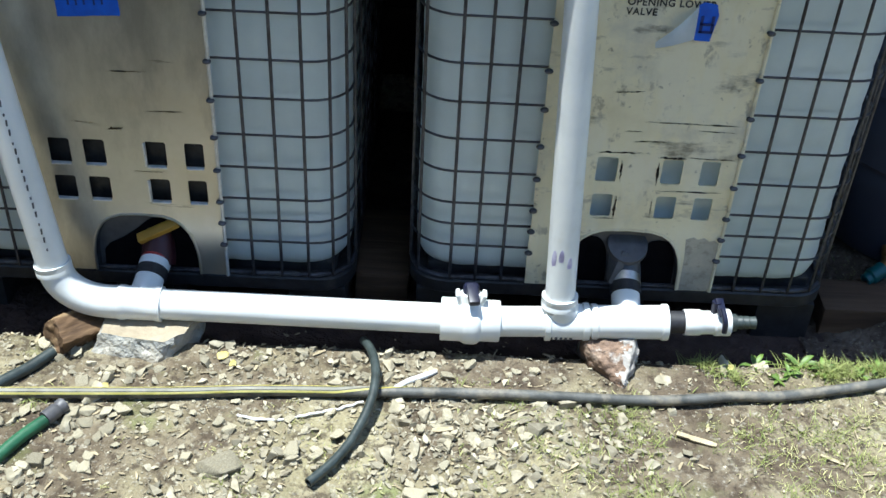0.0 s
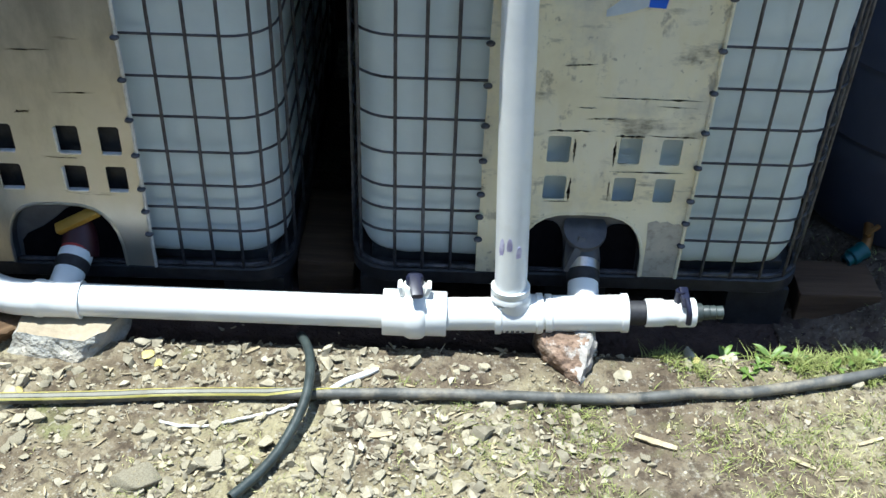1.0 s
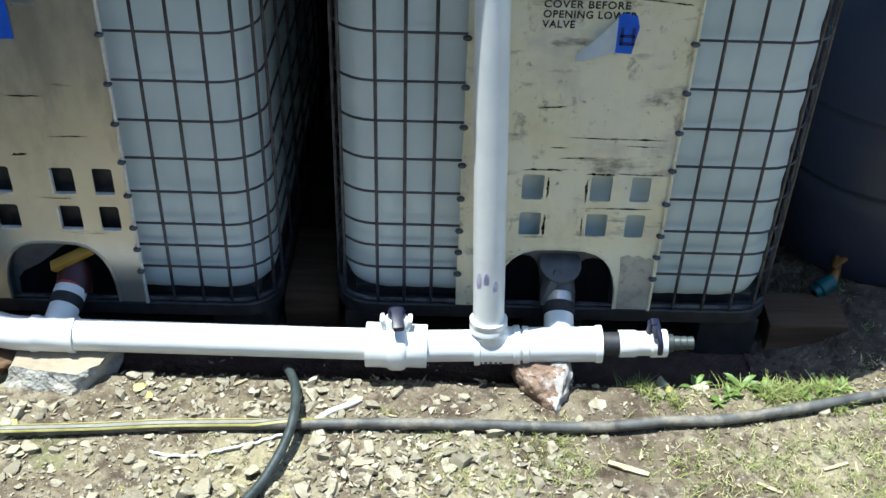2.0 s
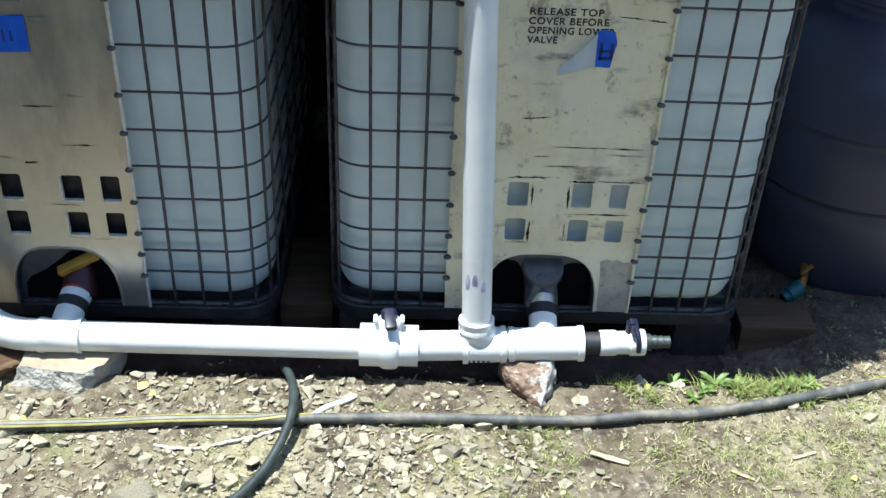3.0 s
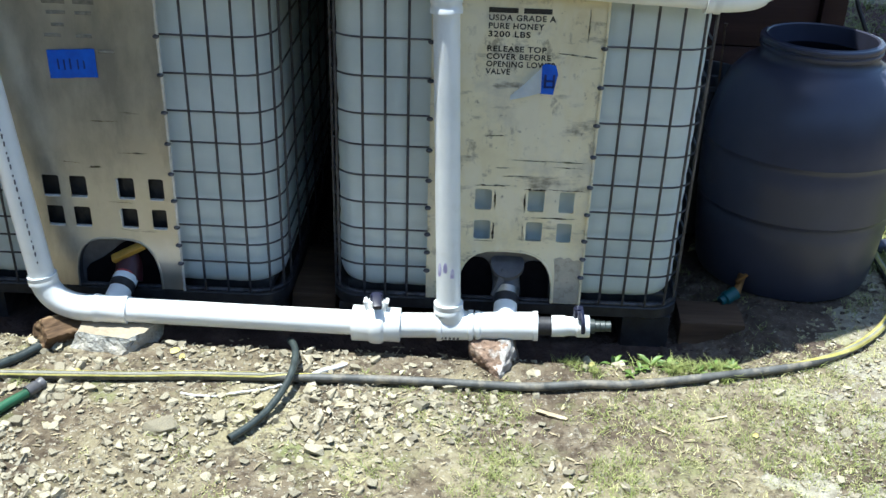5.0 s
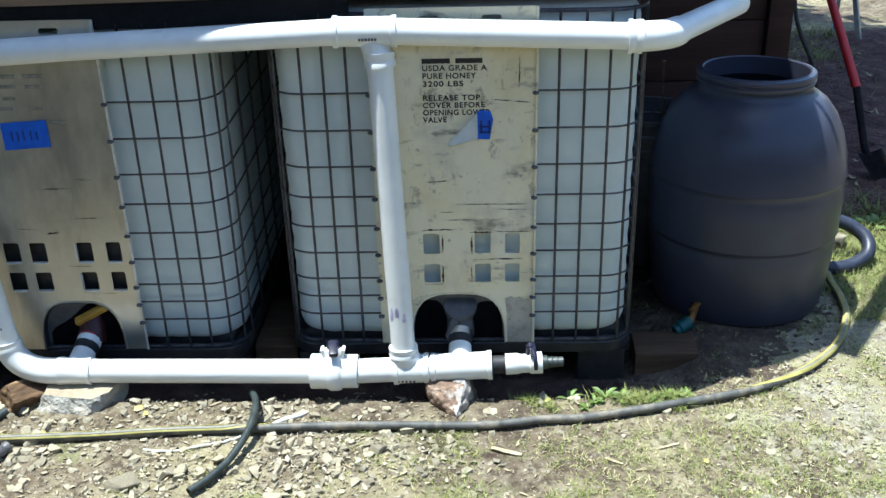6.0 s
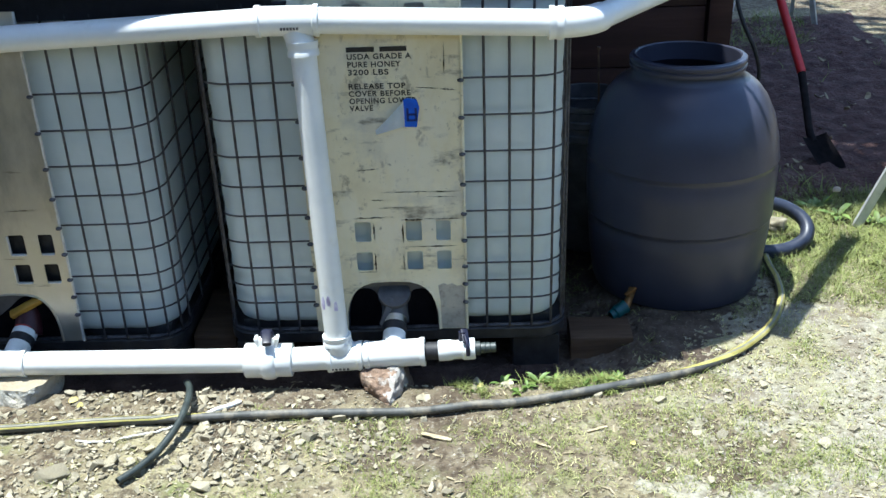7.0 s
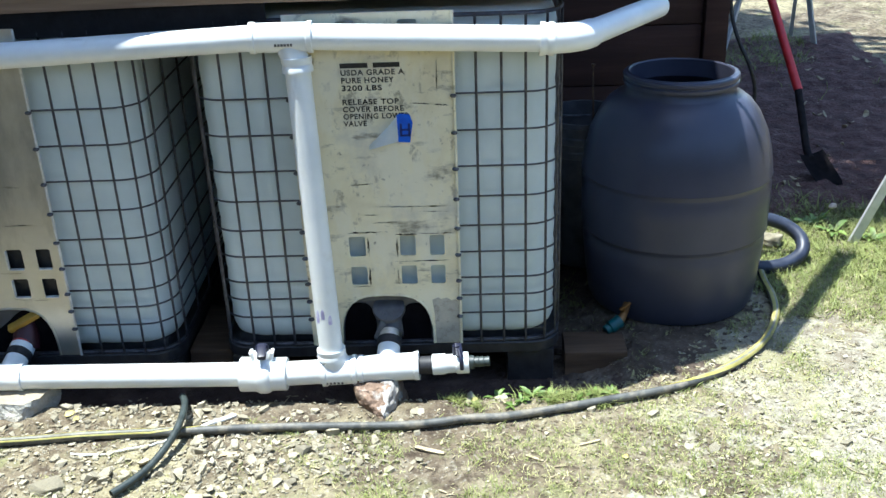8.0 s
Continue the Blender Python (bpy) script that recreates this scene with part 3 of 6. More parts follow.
def make_bottle(tank):
    """The white inner bottle: rounded upright corners, rounded foot, swellings where it presses through the cage."""
    bm = bmesh.new()
    rings = []
    levels = [(0.097, -0.060), (0.098, -0.040), (0.103, -0.022), (0.115, -0.008), (0.134, -0.002)]
    z = 0.156
    while z < 1.03:
        levels.append((z, 0.0))
        z += 0.0125
    levels += [(1.04, -0.003), (1.055, -0.014), (1.064, -0.032), (1.068, -0.06)]
    for z, grow in levels:
        base = rounded_loop(0.487 + grow, 0.028 - grow, 1.166 + grow, max(0.05, 0.105 + grow), 10)
        loop = []
        for (x0, y0), (x1, y1) in zip(base, base[1:] + base[:1]):
            n = max(1, round(math.hypot(x1 - x0, y1 - y0) / 0.0125))
            n = {True: 1}.get(n <= 2, 60 if abs(y0 - y1) < 1e-6 else 24)
            loop += [(x0 + (x1 - x0) * k / n, y0 + (y1 - y0) * k / n) for k in range(n)]
        pz = pillow(z, RAILS)
        ring = []
        for x, y in loop:
            front = y < 0.10
            px = pillow(x, BARS) if front else 0.6
            d = 0.0068 * pz * px
            out = Vector((x * abs(x) ** 5 / 0.48 ** 5, (y - 0.6) * abs(y - 0.6) ** 5 / 0.57 ** 5, 0))
            out = out.normalized() if out.length > 1e-6 else Vector((0, 0, 0))
            ring.append(bm.verts.new((x + out.x * d, y + out.y * d, z)))
        rings.append(ring)
    n = len(rings[0])
    for a, b in zip(rings, rings[1:]):
        for k in range(n):
            bm.faces.new((a[k], a[(k + 1) % n], b[(k + 1) % n], b[k]))
    bm.faces.new(rings[0][::-1])
    bm.faces.new(rings[-1])
    part("bottle", bm, BOTTLE, tank, "cloudy white polyethylene bottle", smooth=60)


def make_cage(tank):
    for i, z in enumerate(RAILS):
        bm = bmesh.new()
        r = 0.0058 if i in (0, len(RAILS) - 1) else 0.0028
        loop = rounded_loop(0.500, 0.010, 1.190, 0.090, 6)
        ends = i in (0, len(RAILS) - 1)
        if not ends:
            # the rails stop at the sides of the plate
            loop = [(0.203, 0.010)] + loop + [(-0.224, 0.010)]
        sweep(bm, [(x, y, z) for x, y in loop], r, 8, closed=ends)
        part("cage_rail", bm, STEEL, tank)
    xs = [-0.483, -0.407, -0.347, -0.286, -0.207, 0.269, 0.336, 0.400, 0.457, 0.490]
    bm = bmesh.new()
    sweep(bm, [(0, 0, 0.090), (0, 0, 1.064)], 0.0037, 8)
    me = mesh_of(bm, STEEL)
    for x in xs:
        d = 0.090 - math.sqrt(0.090 ** 2 - max(0.0, abs(x) - 0.410) ** 2)
        shared("cage_bar", me, tank, pose(x, 0.004 + d, 0))
    for x in (-0.503, 0.503):
        for k in range(7):
            shared("cage_bar", me, tank, pose(x, 0.100 + 0.158 * k, 0))
    for k in range(9):
        shared("cage_bar", me, tank, pose(-0.36 + 0.09 * k, 1.194, 0))


def make_pallet(tank):
    bm = bmesh.new()
    loop = rounded_loop(0.500, 0.006, 1.194, 0.085, 8)
    rings = []
    for z, g in ((0.050, 0.0), (0.054, 0.004), (0.084, 0.004), (0.088, 0.0), (0.088, -0.030), (0.078, -0.034)):
        rings.append([bm.verts.new((x * (1 + g / 0.5), 0.6 + (y - 0.6) * (1 + g / 0.6), z)) for x, y in loop])
    n = len(loop)
    for a, b in zip(rings, rings[1:]):
        for k in range(n):
            bm.faces.new((a[k], a[(k + 1) % n], b[(k + 1) % n], b[k]))
    bm.faces.new(rings[0][::-1])
    bm.faces.new(rings[-1])
    deck = part("pallet_deck", bm, BLACKPLASTIC, tank, "black moulded pallet deck")
    bm = bmesh.new()
    box(bm, -0.07, 0.07, 0.02, 1.18, -0.085, 0.05, 0.008)
    me = mesh_of(bm, BLACKPLASTIC)
    for x in (-0.415, 0.0, 0.415):
        shared("pallet_skid", me, tank, pose(x, 0, 0))
    bm = bmesh.new()
    box(bm, -0.46, 0.46, 0.045, 1.14, 0.08, 0.112, 0.006)
    part("tray", bm, BLACKPLASTIC, tank)


def arch(cx, half, foot, top, n=14):
    """The open arch at a plate's foot, from its right foot over to its left."""
    out = []
    for k in range(n + 1):
        a = math.pi * k / n
        c, s = math.cos(a), math.sin(a)
        out.append((cx + half * math.copysign(abs(c) ** 0.62, c), foot + (top - foot) * abs(s) ** 0.72))
    return out


def make_plate(tank, right, mat, cx, half, top, columns, label):
    left = right - 0.438
    foot, head = 0.095, 1.076
    rnd = random.Random(int(1000 * half))
    outer = [(left, foot)]
    k = 14
    outer += [(left + rnd.uniform(-0.0015, 0.0015), foot + (head - foot) * i / k) for i in range(1, k)]
    outer += [(left, head), (right, head)]
    outer += [(right + rnd.uniform(-0.002, 0.002), head - (head - foot) * i / k) for i in range(1, k)]
    outer += [(right, foot)] + [(x, max(z, foot)) for x, z in arch(cx, half, foot - 0.004, top)]
    holes = []
    cells = [(x0, x1, z0, z1) for x0, x1 in columns for z0, z1 in ((0.293, 0.352), (0.384, 0.446))]
    cells += [(x0, x1, 1.040, 1.056) for x0, x1 in ((-0.30, -0.25), (-0.14, -0.09))]
    for x0, x1, z0, z1 in cells:
        x0, x1 = x0 + right, x1 + right
        c = 0.004
        holes.append([(x0 + c, z0), (x1 - c, z0), (x1, z0 + c), (x1, z1 - c), (x1 - c, z1), (x0 + c, z1), (x0, z1 - c), (x0, z0 + c)])
    me = sheet_outline(outer, holes, 0.004, mat)
    plate = shared("sign_plate", me, tank, pose(0, -0.004, 0))
    tagged(plate, label)
    # turned edge down the free side, and bent lips round the arch
    bm = bmesh.new()
    sweep(bm, [(right + 0.001, -0.0035, foot + (head - foot) * i / 12) for i in range(13)], 0.0042, 8)
    # on zinc the edge's highlight is put in as a pale colour
    part("plate_edge", bm, EDGEGLINT if mat is ZINC else mat, plate)
    bm = bmesh.new()
    sweep(bm, [(x, -0.001, z) for x, z in arch(cx, half, foot, top)], 0.0038, 8)
    part("arch_lip", bm, mat, plate)
    bm = bmesh.new()
    rows = [[bm.verts.new((cx + (x - cx) * k, y, foot + (z - foot) * k)) for y, k in ((0.0, 1.0), (0.010, 0.985), (0.019, 0.95))] for x, z in arch(cx, half, foot, top)]
    for a, b in zip(rows, rows[1:]):
        for i in range(2):
            bm.faces.new((a[i], a[i + 1], b[i + 1], b[i]))
    bmesh.ops.solidify(bm, geom=bm.faces[:], thickness=0.0012)
    part("arch_return", bm, GREYPLASTIC, plate, "shaded grey return of the arch")
    # knobs where the rails hook round the plate's sides
    bm = bmesh.new()
    lathe(bm, [(0, -0.002), (0.0066, -0.002), (0.0074, 0.002), (0.0066, 0.006), (0.004, 0.009), (0, 0.010)], 12, Matrix.Rotation(radians(90), 4, "X") @ Matrix.Diagonal((1.25, 0.75, 1, 1)))
    me = mesh_of(bm, STEEL)
    for z in RAILS[1:-1]:
        shared("stud", me, plate, pose(right - 0.001, -0.005, z))
        shared("stud", me, plate, pose(left + 0.001, -0.005, z))
    # pale strips paint the glint along the edges of the holes
    if mat is ZINC:
        for x0, x1, z0, z1 in cells[:8]:
            bm = bmesh.new()
            box(bm, x0 + right + 0.002, x1 + right - 0.002, -0.0075, 0.004, z0 - 0.003, z0 + 0.0015, 0.001, segments=1)
            part("hole_lip", bm, EDGEGLINT, plate, "bent lip with its glint put into a pale colour")
        for x0, x1, z0, z1 in cells[4:6]:
            bm = bmesh.new()
            box(bm, x0 + right - 0.003, x0 + right + 0.0015, -0.0072, 0.004, z0 + 0.001, z1 - 0.004, 0.001, segments=1)
            part("hole_lip", bm, EDGEGLINT, plate, "bent lip with its glint put into a pale colour")
    return plate


def make_tank(name_label, x, y, z, plate_right, plate_mat, cx, half, top, columns, plate_label):
    tank = tagged(thing("tote_tank", x, y, z), name_label, "water tank", "caged water tanks")
    make_bottle(tank)
    make_cage(tank)
    make_pallet(tank)
    return tank, make_plate(tank, plate_right, plate_mat, cx, half, top, columns, plate_label)


CX2, CX1 = -0.207, -1.347
tank_2, plate_2 = make_tank("white caged tote tank with scuffed beige stencilled plate, full of water", CX2, 0, 0, 0.209, PLATE, -0.006, 0.137, 0.259, ((-0.309, -0.263), (-0.165, -0.120), (-0.080, -0.039)),
                            "scuffed beige metal plate with an arched cut-out")
tank_1, plate_1 = make_tank("white caged tote tank with grey-tan metal plate and blue tape", CX1, 0.0, -0.014, 0.209, ZINC, 0.024, 0.123, 0.256, ((-0.366, -0.319), (-0.290, -0.243), (-0.156, -0.110), (-0.070, -0.028)),
                            "dull zinc-coloured metal plate with an arched cut-out")


def stencil(plate, lines, mat):
    """Lines of stencilled letters, each letter a part."""
    for text, x, z, size, width in lines:
        me = lettering(text, size, mat, width)
        bm = bmesh.new()
        bm.from_mesh(me)
        bmesh.ops.remove_doubles(bm, verts=bm.verts[:], dist=0.00002)
        left = set(bm.verts)
        while left:
            todo, piece = [left.pop()], set()
            while todo:
                v = todo.pop()
                piece.add(v)
                for e in v.link_edges:
                    o = e.other_vert(v)
                    if o in left:
                        left.discard(o)
                        todo.append(o)
            vs = sorted(piece, key=lambda v: v.index)
            at = {v: k for k, v in enumerate(vs)}
            letter = bpy.data.meshes.new("letter")
            letter.from_pydata([v.co[:] for v in vs], [], [tuple(at[v] for v in f.verts) for f in bm.faces if f.verts[0] in piece])
            letter.materials.append(mat)
            shared("letter", letter, plate, pose(x, -0.0028, z))
        bm.free()


# lettering of the beige plate; the maker's line is a row of plain bars
stencil(plate_2, [("USDA GRADE A", -0.087, 0.913, 0.0205, 0.168), ("PURE HONEY", -0.087, 0.892, 0.0205, 0.140), ("3200 LBS", -0.087, 0.871, 0.0205, 0.107),
                  ("RELEASE TOP", -0.088, 0.833, 0.0205, 0.151), ("COVER BEFORE", -0.088, 0.813, 0.0205, 0.163), ("OPENING LOWER", -0.088, 0.793, 0.0205, 0.178), ("VALVE", -0.088, 0.773, 0.0205, 0.062)], INK)


def bars(plate, rows, mat, name="marking"):
    for x0, x1, z0, z1 in rows:
        bm = bmesh.new()
        box(bm, x0, x1, -0.0035, -0.0022, z0, z1, 0.0004, segments=1)
        part(name, bm, mat, plate)


bars(plate_2, [(-0.087, -0.014, 0.932, 0.945), (0.000, 0.070, 0.932, 0.945)], INK)
bars(plate_1, [(-0.078, -0.018, 0.925, 0.936), (0.002, 0.056, 0.925, 0.936), (-0.070, -0.020, 0.898, 0.907), (0.004, 0.046, 0.898, 0.907), (-0.062, -0.028, 0.866, 0.875),
               (-0.084, -0.040, 0.838, 0.847), (0.000, 0.040, 0.838, 0.847), (0.050, 0.094, 0.799, 0.808)], FADEDINK)


leg = [(0.137, 0.0965), (0.207, 0.0965), (0.207, 0.232), (0.196, 0.240), (0.184, 0.237), (0.170, 0.246), (0.156, 0.241), (0.146, 0.247), (0.129, 0.240), (0.134, 0.190)]
tagged(shared("bare_patch", sheet_outline(leg, [], 0.0006, BAREGREY), plate_2, pose(0, -0.0026, 0)), "bare grey metal where the paint has gone")


def grime(plate, marks):
    """Ragged dark rub marks on the plate, thin films with uneven edges."""
    for k, (x0, x1, z0, z1, w) in enumerate(marks):
        n = 60
        bm = bmesh.new()
        d = Vector((x1 - x0, 0, z1 - z0))
        s = Vector((-d.z, 0, d.x)).normalized() * w
        rows = []
        for i in range(n + 1):
            t = i / n
            taper = min(1.0, 4 * t, 4 * (1 - t)) * (0.10 + 1.2 * abs(noise.noise(Vector((t * 6, k * 3.1, 0)))) + 0.9 * abs(noise.noise(Vector((t * 26, k * 3.1, 5)))))
            c = Vector((x0, -0.0027, z0)) + d * t + s * 0.3 * noise.noise(Vector((t * 7, k * 1.7, 4)))
            rows.append([bm.verts.new(c - s * taper * 0.5), bm.verts.new(c + s * taper * 0.5)])
        for a, b in zip(rows, rows[1:]):
            bm.faces.new((a[0], a[1], b[1], b[0]))
        bmesh.ops.solidify(bm, geom=bm.faces[:], thickness=0.0003)
        part("rub_mark", bm, GRIME, plate)


grime(plate_2, [(-0.104, -0.002, 0.458, 0.460, 0.006), (0.030, 0.094, 0.451, 0.449, 0.008), (0.094, 0.200, 0.453, 0.451, 0.004), (0.026, 0.186, 0.366, 0.367, 0.004), (-0.046, -0.045, 0.443, 0.384, 0.005),
                (-0.047, -0.046, 0.350, 0.288, 0.006), (0.035, 0.036, 0.440, 0.378, 0.006), (0.034, 0.035, 0.345, 0.290, 0.004), (-0.030, 0.050, 0.487, 0.490, 0.004), (-0.052, -0.012, 0.512, 0.512, 0.004),
                (-0.020, 0.200, 0.536, 0.534, 0.004), (-0.100, -0.040, 0.288, 0.289, 0.004), (-0.09, -0.02, 0.602, 0.606, 0.004),
                (0.10, 0.19, 0.520, 0.518, 0.003), (0.150, 0.195, 0.828, 0.824, 0.004), (0.088, 0.150, 0.834, 0.829, 0.003), (0.165, 0.166, 0.86, 0.95, 0.004)])
grime(plate_1, [(-0.020, 0.015, 0.474, 0.478, 0.008), (-0.100, -0.040, 0.490, 0.486, 0.003), (0.020, 0.090, 0.372, 0.370, 0.003), (0.06, 0.15, 0.52, 0.522, 0.003), (-0.01, 0.08, 0.61, 0.612, 0.003)])


def make_outlet(tank, x, red):
    """The outlet in the arch: flat black sheets for its shaded hollow, valve body, lever and ring."""
    hood = sheet_outline([(px, max(pz, 0.096)) for px, pz in arch(0.024 if red else -0.006, 0.127 if red else 0.140, 0.094, 0.256)], [], 0.002, GREYPLASTIC)
    shared("recess_hood", hood, tank, pose(0, 0.019, 0))
    # flat lobes whose black puts the hollow's shade into the colour
    if red:
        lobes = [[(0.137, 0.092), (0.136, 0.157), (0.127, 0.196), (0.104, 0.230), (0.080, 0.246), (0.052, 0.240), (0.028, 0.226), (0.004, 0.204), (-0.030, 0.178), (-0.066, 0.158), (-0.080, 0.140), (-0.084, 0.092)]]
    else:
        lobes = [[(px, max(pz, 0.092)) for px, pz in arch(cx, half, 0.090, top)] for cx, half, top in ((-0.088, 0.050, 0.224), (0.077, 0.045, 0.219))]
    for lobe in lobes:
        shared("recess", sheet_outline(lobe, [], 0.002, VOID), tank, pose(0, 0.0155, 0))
    valve = part("outlet_valve", sweep(bmesh.new(), [(x, 0.030, 0.196), (x, 0.012, 0.170), (x, -0.008, 0.140), (x, -0.018, 0.126)], [0.030, 0.036, 0.040, 0.040], 24), MAROON if red else GREYPLASTIC, tank,
                 "dark red valve body" if red else "grey valve body")
    bm = bmesh.new()
    if red:
        box(bm, -0.052, 0.052, -0.012, 0.012, -0.009, 0.009, 0.004, pose(x + 0.006, -0.004, 0.212, 30, -27, 6))
        part("lever", bm, YELLOW, valve, "yellow lever")
    else:
        box(bm, -0.010, 0.010, -0.008, 0.008, -0.050, 0.034, 0.006, pose(x - 0.018, -0.030, 0.178, -24, 24, 0))
        part("lever", bm, GREYPLASTIC, valve, "grey lever")
        bm = bmesh.new()
        lathe(bm, [(0, 0), (0.044, 0), (0.048, 0.006), (0.046, 0.020), (0, 0.022)], 24, axis((x, 0.010, 0.200), (x, -0.004, 0.222)))
        part("cap", bm, GREYPLASTIC, valve, "grey cap")


# dark card added behind the plate so its holes look shaded inside
bm = bmesh.new()
box(bm, -0.185, 0.185, 0.0185, 0.0215, 0.27, 0.47, 0.001)
part("dark_backing", bm, BLACKPLASTIC, tank_1, "added dark backing that shades the plate's holes")
make_outlet(tank_1, 0.051, True)
make_outlet(tank_2, 0.0, False)


# ---- blue tape ----
def make_tape_1():
    tape = tagged(thing("tape_strip", CX1, -0.0075, 0), "blue painter's tape with navy writing on a zinc plate", "tape")
    bm = bmesh.new()
    box(bm, -0.084, 0.042, -0.0014, 0.0002, 0.713, 0.789)
    bmesh.ops.subdivide_edges(bm, edges=[e for e in bm.edges if e.calc_length() > 0.05], cuts=10, use_grid_fill=True)
    for v in bm.verts:
        v.co.z += 0.0022 * noise.noise(Vector((v.co.x * 60, 0, v.co.z * 5))) + 0.06 * (v.co.x + 0.084)
        v.co.x += 0.0015 * noise.noise(Vector((v.co.z * 90, 2, 0)))
    part("strip", bm, BLUETAPE, tape)
    for x0, x1, z0, z1 in ((-0.060, -0.056, 0.738, 0.766), (-0.044, -0.040, 0.738, 0.764), (-0.028, -0.024, 0.740, 0.768), (-0.008, -0.004, 0.740, 0.766), (0.008, 0.012, 0.742, 0.764)):
        bm = bmesh.new()
        box(bm, x0, x1, -0.0022, -0.0010, z0, z1)
        part("writing_bar", bm, BLUEINK, tape)


def make_tape_2():
    """A strip half peeled from the plate: the stuck blue end, and the loose end folded over to show its pale back."""
    tape = tagged(thing("tape_strip", CX2, -0.0075, 0), "blue tape half peeled with its pale back showing", "tape")
    bm = bmesh.new()
    a = [(0.054, 0.800), (0.064, 0.806), (0.090, 0.802), (0.097, 0.779), (0.092, 0.750), (0.088, 0.724), (0.046, 0.726)]
    top = [bm.verts.new((x, -0.0012, z)) for x, z in a]
    bm.faces.new(top)
    bmesh.ops.triangulate(bm, faces=bm.faces[:])
    bmesh.ops.solidify(bm, geom=bm.faces[:], thickness=0.0006)
    part("strip", bm, BLUETAPE, tape)
    bm = bmesh.new()
    n = 8
    rows = []
    for k in range(n + 1):
        t = k / n
        x = 0.056 - 0.078 * t
        lift = -0.002 - 0.022 * math.sin(math.pi * min(1, t * 0.75))
        zb, zt = 0.727 - 0.016 * t + 0.004 * math.sin(t * 3), 0.798 - 0.076 * t
        rows.append([bm.verts.new((x, lift * (1 - 0.35 * s), zb + (zt - zb) * s)) for s in (0, 0.33, 0.66, 1)])
    for a, b in zip(rows, rows[1:]):
        for i in range(3):
            bm.faces.new((a[i], a[i + 1], b[i + 1], b[i]))
    bmesh.ops.solidify(bm, geom=bm.faces[:], thickness=0.0006)
    part("peeled_end", bm, WHITETAPE, tape, "pale adhesive back")
    for x0, x1, z0, z1 in ((0.062, 0.068, 0.742, 0.778), (0.084, 0.090, 0.742, 0.778), (0.062, 0.090, 0.742, 0.747), (0.062, 0.090, 0.758, 0.763)):
        bm = bmesh.new()
        box(bm, x0, x1, -0.0040, -0.0028, z0, z1)
        part("writing_bar", bm, BLUEINK, tape)


make_tape_1()
make_tape_2()


# ---- white pipework ----
R = 0.0350
RS = 0.0418


def torus_elbow(bm, p, q, corner, r, n=12):
    """A swept bend from p to q that rounds the corner."""
    p, q, c = Vector(p), Vector(q), Vector(corner)
    pts = [(1 - t) ** 2 * p + 2 * t * (1 - t) * c + t * t * q for t in (k / n for k in range(n + 1))]
    return sweep(bm, pts, r, 28)


LOW_Y = -0.130


def low(x):
    """The middle of the lower pipe at x: it rises a little towards both ends."""
    if x < -0.5:
        z = 0.072 + 0.010 * (-0.5 - x)
    else:
        z = 0.072 + 0.048 * (x + 0.5)
    return Vector((x, LOW_Y, z + 0.004))


